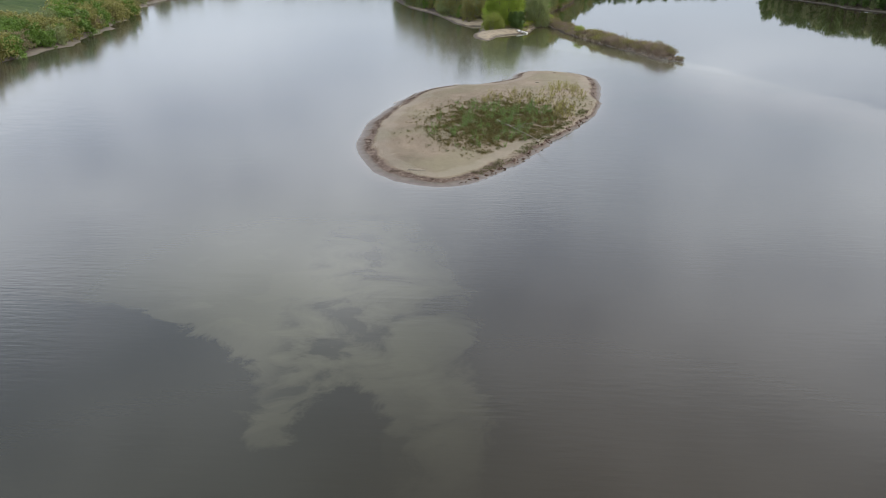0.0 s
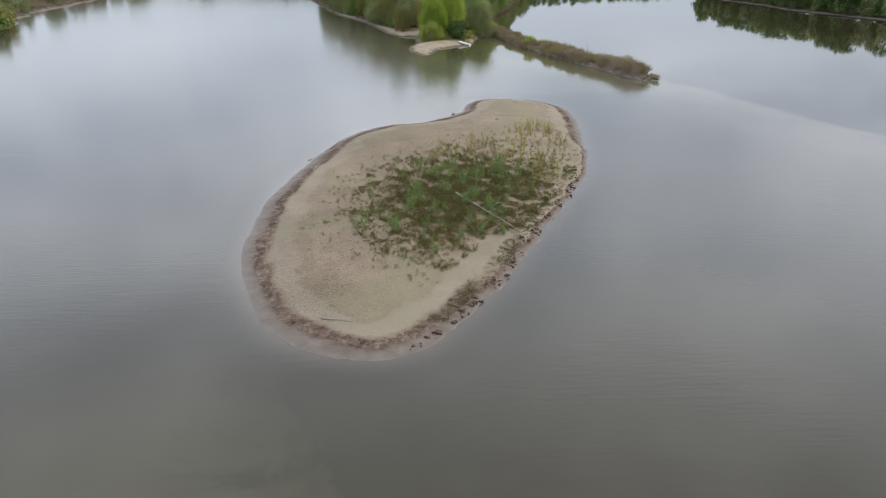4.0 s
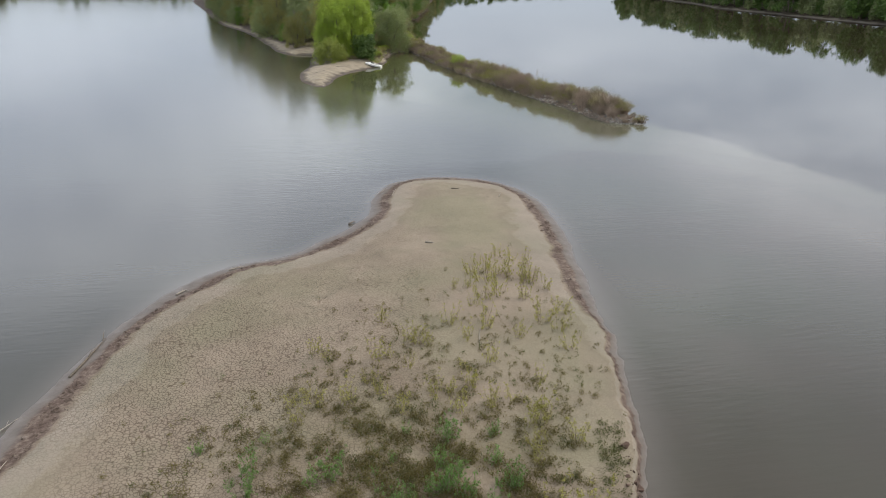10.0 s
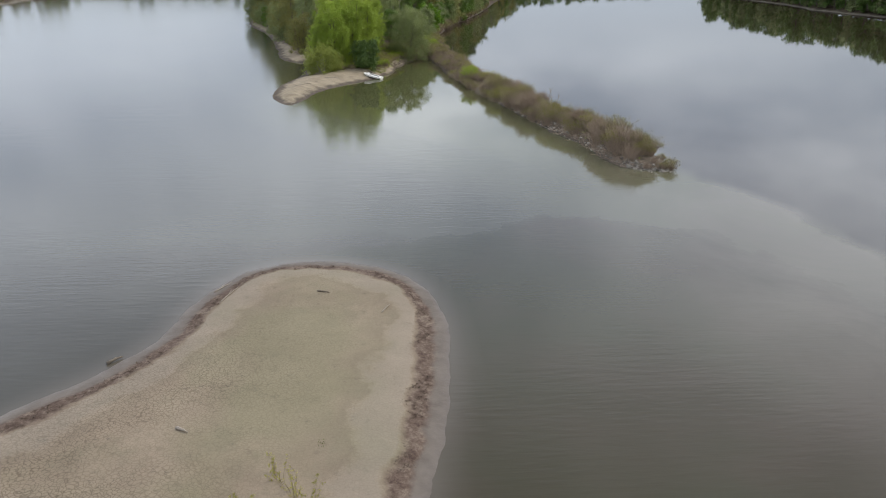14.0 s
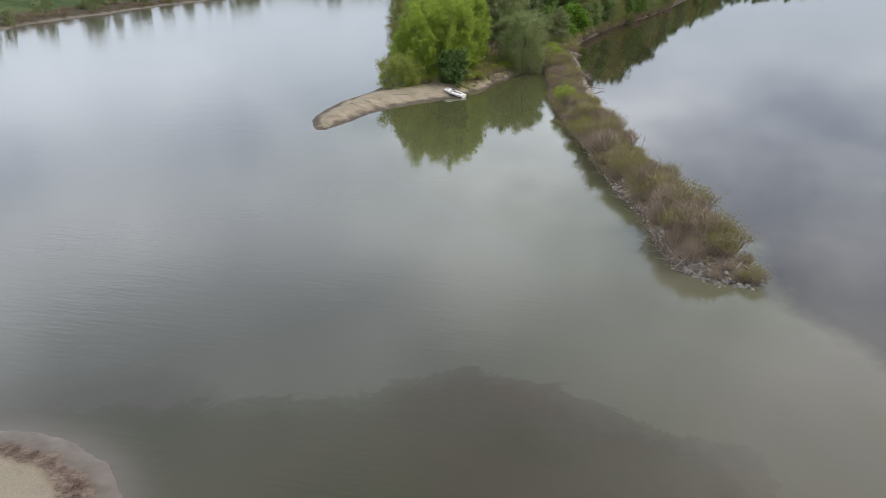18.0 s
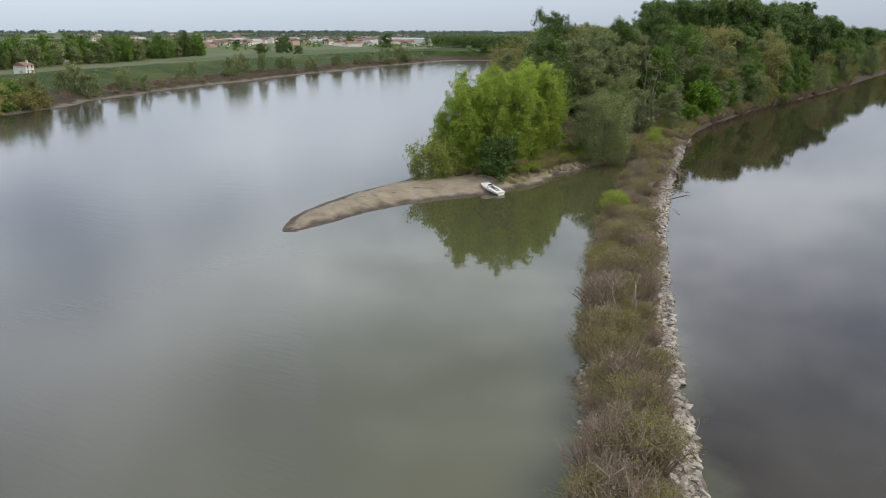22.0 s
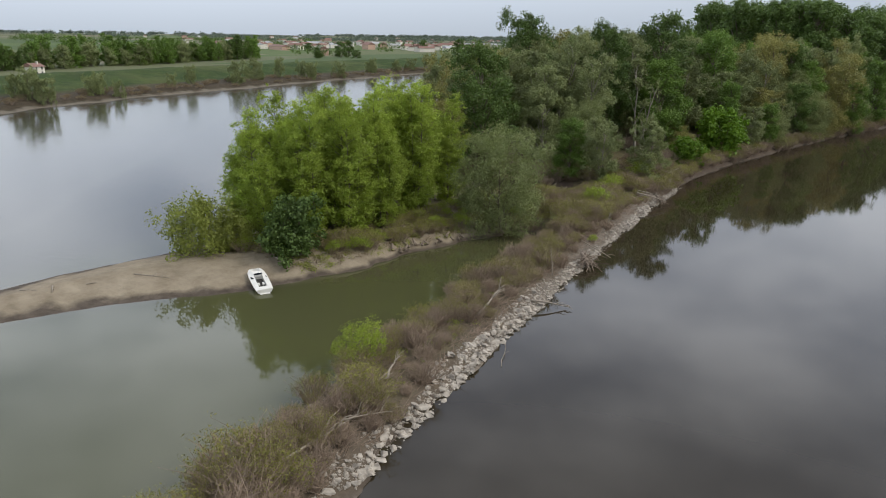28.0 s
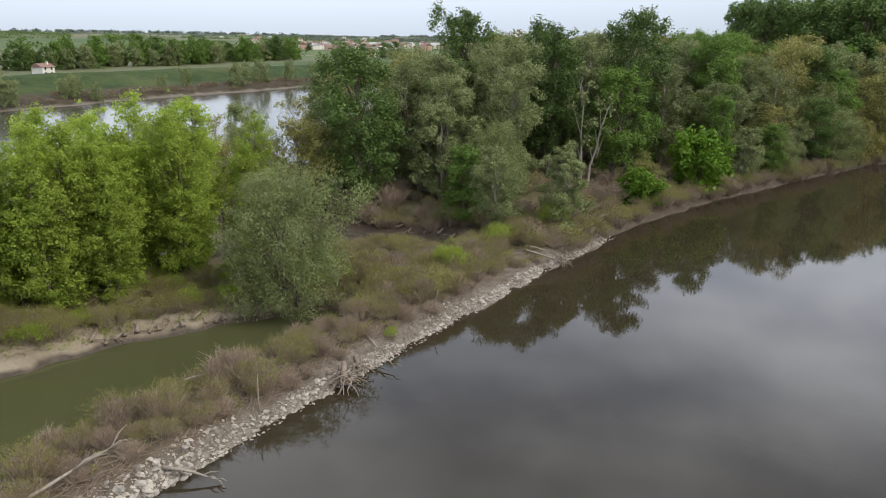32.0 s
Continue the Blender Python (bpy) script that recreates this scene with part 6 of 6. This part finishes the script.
# ---- houses beyond the levee ----
def house(x, y, w, l, h, turn, wall=PLASTER, roof=ROOF_RED, rise=0.28, label="pale plastered house with a red tiled roof", storeys=2):
    ob = thing("house", label, "house", "houses in the plain")
    part("wall", Builder().box((-w / 2, -l / 2, -0.5), (w / 2, l / 2, h)).mesh("wall", wall), ob)
    e, t = 0.5, w * rise
    r = Builder()
    r.v = [(-w / 2 - e, -l / 2 - e, h - 0.05), (w / 2 + e, -l / 2 - e, h - 0.05), (0, -l / 2 - e, h + t), (-w / 2 - e, l / 2 + e, h - 0.05), (w / 2 + e, l / 2 + e, h - 0.05), (0, l / 2 + e, h + t)]
    r.f = [(0, 1, 2), (5, 4, 3), (0, 2, 5, 3), (1, 4, 5, 2), (0, 3, 4, 1)]
    top = part("roof", r.mesh("roof", roof), ob)
    part("chimney", Builder().box((w * 0.12, l * 0.15, h + t * 0.3), (w * 0.12 + 0.7, l * 0.15 + 0.7, h + t + 0.7)).mesh("chimney", wall), top)
    n = max(2, int(l / 4.5))
    pane = Builder().box((-0.04, -0.5, -0.65), (0.04, 0.5, 0.65)).mesh("window", GLASS_DARK)
    for s in ((-1, 1) if y < 950 else (1,)):
        for k in range(min(n, 4)):
            for f in range(storeys):
                win = part("window", pane, ob)
                win.matrix_basis = Matrix.Translation((s * w / 2, -l / 2 + (k + 0.5) * l / min(n, 4), 1.5 + f * h / storeys))
    ob.matrix_basis = pose(x, y, 2.2, 0, 0, turn)
    return ob


house(-271, 420, 6, 7.5, 4.4, 25, label="white house with a red roof behind the levee")
house(-420, 782, 8, 10, 6.5, 40, PLASTER_PINK, label="small salmon-coloured house in the fields", storeys=2)
house(-610, 905, 10, 60, 4.5, 62, PLASTER_PINK, ROOF_RED, 0.2, "long low farm building with a red roof", 1)
house(-640, 1010, 14, 26, 8, 62, PLASTER, ROOF_GREY, 0.12, "pale flat-roofed shed among the fields", 1)
house(-430, 1120, 16, 90, 9, 70, PLASTER, ROOF_GREY, 0.1, "long pale industrial hall", 2)
hr = random.Random(4)
TOWN = [(-500, 1180, 110, 150, 24), (-650, 960, 110, 70, 14), (-720, 1090, 60, 60, 6), (-420, 1020, 40, 40, 5), (-900, 1250, 260, 160, 16), (-1500, 1900, 800, 500, 20)]
for cx, cy, wide, deep, count in TOWN:
    for k in range(count):
        wall, roof = hr.choice([PLASTER] * 6 + [PLASTER_PINK]), hr.choice([ROOF_RED, ROOF_RED, ROOF_RED, ROOF_GREY])
        house(cx + hr.uniform(-wide, wide), cy + hr.uniform(-deep, deep), hr.uniform(8, 12), hr.uniform(10, 20), hr.uniform(4.2, 6.5), hr.uniform(0, 180), wall, roof)
# broad single trees in the fields
for x, y, k, tall in [(-372, 752, 1.25, 0.62), (-345, 742, 0.85, 0.50), (-396, 792, 1.25, 0.66), (-374, 724, 0.9, 0.55), (-366, 716, 0.8, 0.5), (-382, 968, 1.5, 0.65), (-455, 1000, 1.2, 0.7), (-620, 872, 0.9, 0.6), (-560, 905, 0.9, 0.6)]:
    place("levee_dark", hr.randrange(3), sized(x, y, 2.0, hr.uniform(0, 360), k, tall))
# hedges and tree lines of the plain
hv = []
hq = np.random.default_rng(8)
for k in range(230):
    cx, cy = -260 - 3200 * hr.random(), hr.uniform(650, 4300)
    if cx > -400 and cy < 900:
        continue
    a, l = hr.uniform(-0.5, 0.9), hr.uniform(60, 420)
    h = hr.uniform(5, 14)
    for j in range(int(l / 9)):
        q = hr.uniform(4, 8)
        hv.append((cx + j * 9 * math.cos(a) + hr.uniform(-3, 3), cy + j * 9 * math.sin(a), 2 + h * 0.45, q, q, h * 0.5 * hr.uniform(0.7, 1.2)))
for k in range(70):
    cx, cy, a = hr.uniform(-1050, -360), hr.uniform(560, 1350), hr.uniform(-0.4, 1.2)
    h = hr.uniform(4, 11)
    for j in range(hr.randrange(2, 14)):
        q = hr.uniform(2.5, 5)
        hv.append((cx + j * 6 * math.cos(a) + hr.uniform(-2, 2), cy + j * 6 * math.sin(a), 2 + h * 0.45, q, q, h * 0.5 * hr.uniform(0.6, 1.2)))
for k in range(420):
    x, y = -4300 + 5200 * k / 420, 4200 + hr.uniform(-250, 250)
    hv.append((x, y, 6, 22, 22, hr.uniform(6, 16)))
for k in range(160):
    hv.append((-4200 + hr.uniform(-200, 200), 600 + 3600 * k / 160, 6, 22, 22, hr.uniform(6, 16)))
hv = np.array(hv)
big = hv[hv[:, 3] > 20]
small = hv[hv[:, 3] <= 20]
tagged(new("tree_lines", leaf_cloud("tree_lines", hq, small[small[:, 1] < 1500], 70000, 0.9, LEAF_DARK, 0.8)), "dark tree lines and hedges of the plain", "trees", kind="stuff")
tagged(new("far_tree_lines", leaf_cloud("far_tree_lines", hq, small[small[:, 1] >= 1500], 60000, 1.6, LEAF_HAZED, 0.8)), "distant tree lines of the plain, haze mixed into their green", "trees", kind="stuff")
# the poplar plantation at the head of the west channel
rows_of = []
for k in range(34):
    for j in range(7):
        f = k / 33
        rows_of.append((-372 + 330 * f + 7 * j + hr.uniform(-2, 2), 1062 - 190 * f + 9 * j + hr.uniform(-2, 2), 2 + 8.5, 4.6, 4.6, 8.0 + hr.uniform(-0.8, 0.8)))
tagged(new("plantation", leaf_cloud("plantation", hq, rows_of, 44000, 0.9, LEAF_DARK, 0.8)), "far poplar plantation with an even top in the plain", "woods", kind="stuff")
for k in range(26):
    y = 735 + hr.uniform(-4, 10)
    x = -172 + 6.5 * k + hr.uniform(-2, 2)
    place(hr.choice(["low_mid", "low_dark", "low_mid"]), hr.randrange(3), sized(x, max(y, float(np.interp(x, [-176, -60, 95], [738, 758, 838]))), 1.6, hr.uniform(0, 360), hr.uniform(0.35, 0.75)))
tagged(new("horizon_woods", leaf_cloud("horizon_woods", hq, big, 26000, 5.0, LEAF_HAZED, 0.8)), "far woods along the horizon", "woods", kind="stuff")

# the gravel track along the levee's crest
tv, tf = [], []
ty = np.arange(100, 340, 6.0)
for k, y in enumerate(ty):
    slope = (left_bank(y + 6) - left_bank(y - 6)) / 12
    for o in (50.2, 52.0):
        tv.append((float(left_bank(y)) - o * math.sqrt(1 + slope * slope), y, 7.05))
    if k:
        b0 = 2 * k
        tf.append((b0 - 2, b0 - 1, b0 + 1, b0))
track = tagged(new("track", mesh_of("track", tv, tf, GRAVEL)), "pale gravel track on the levee crest", "track", kind="structure")
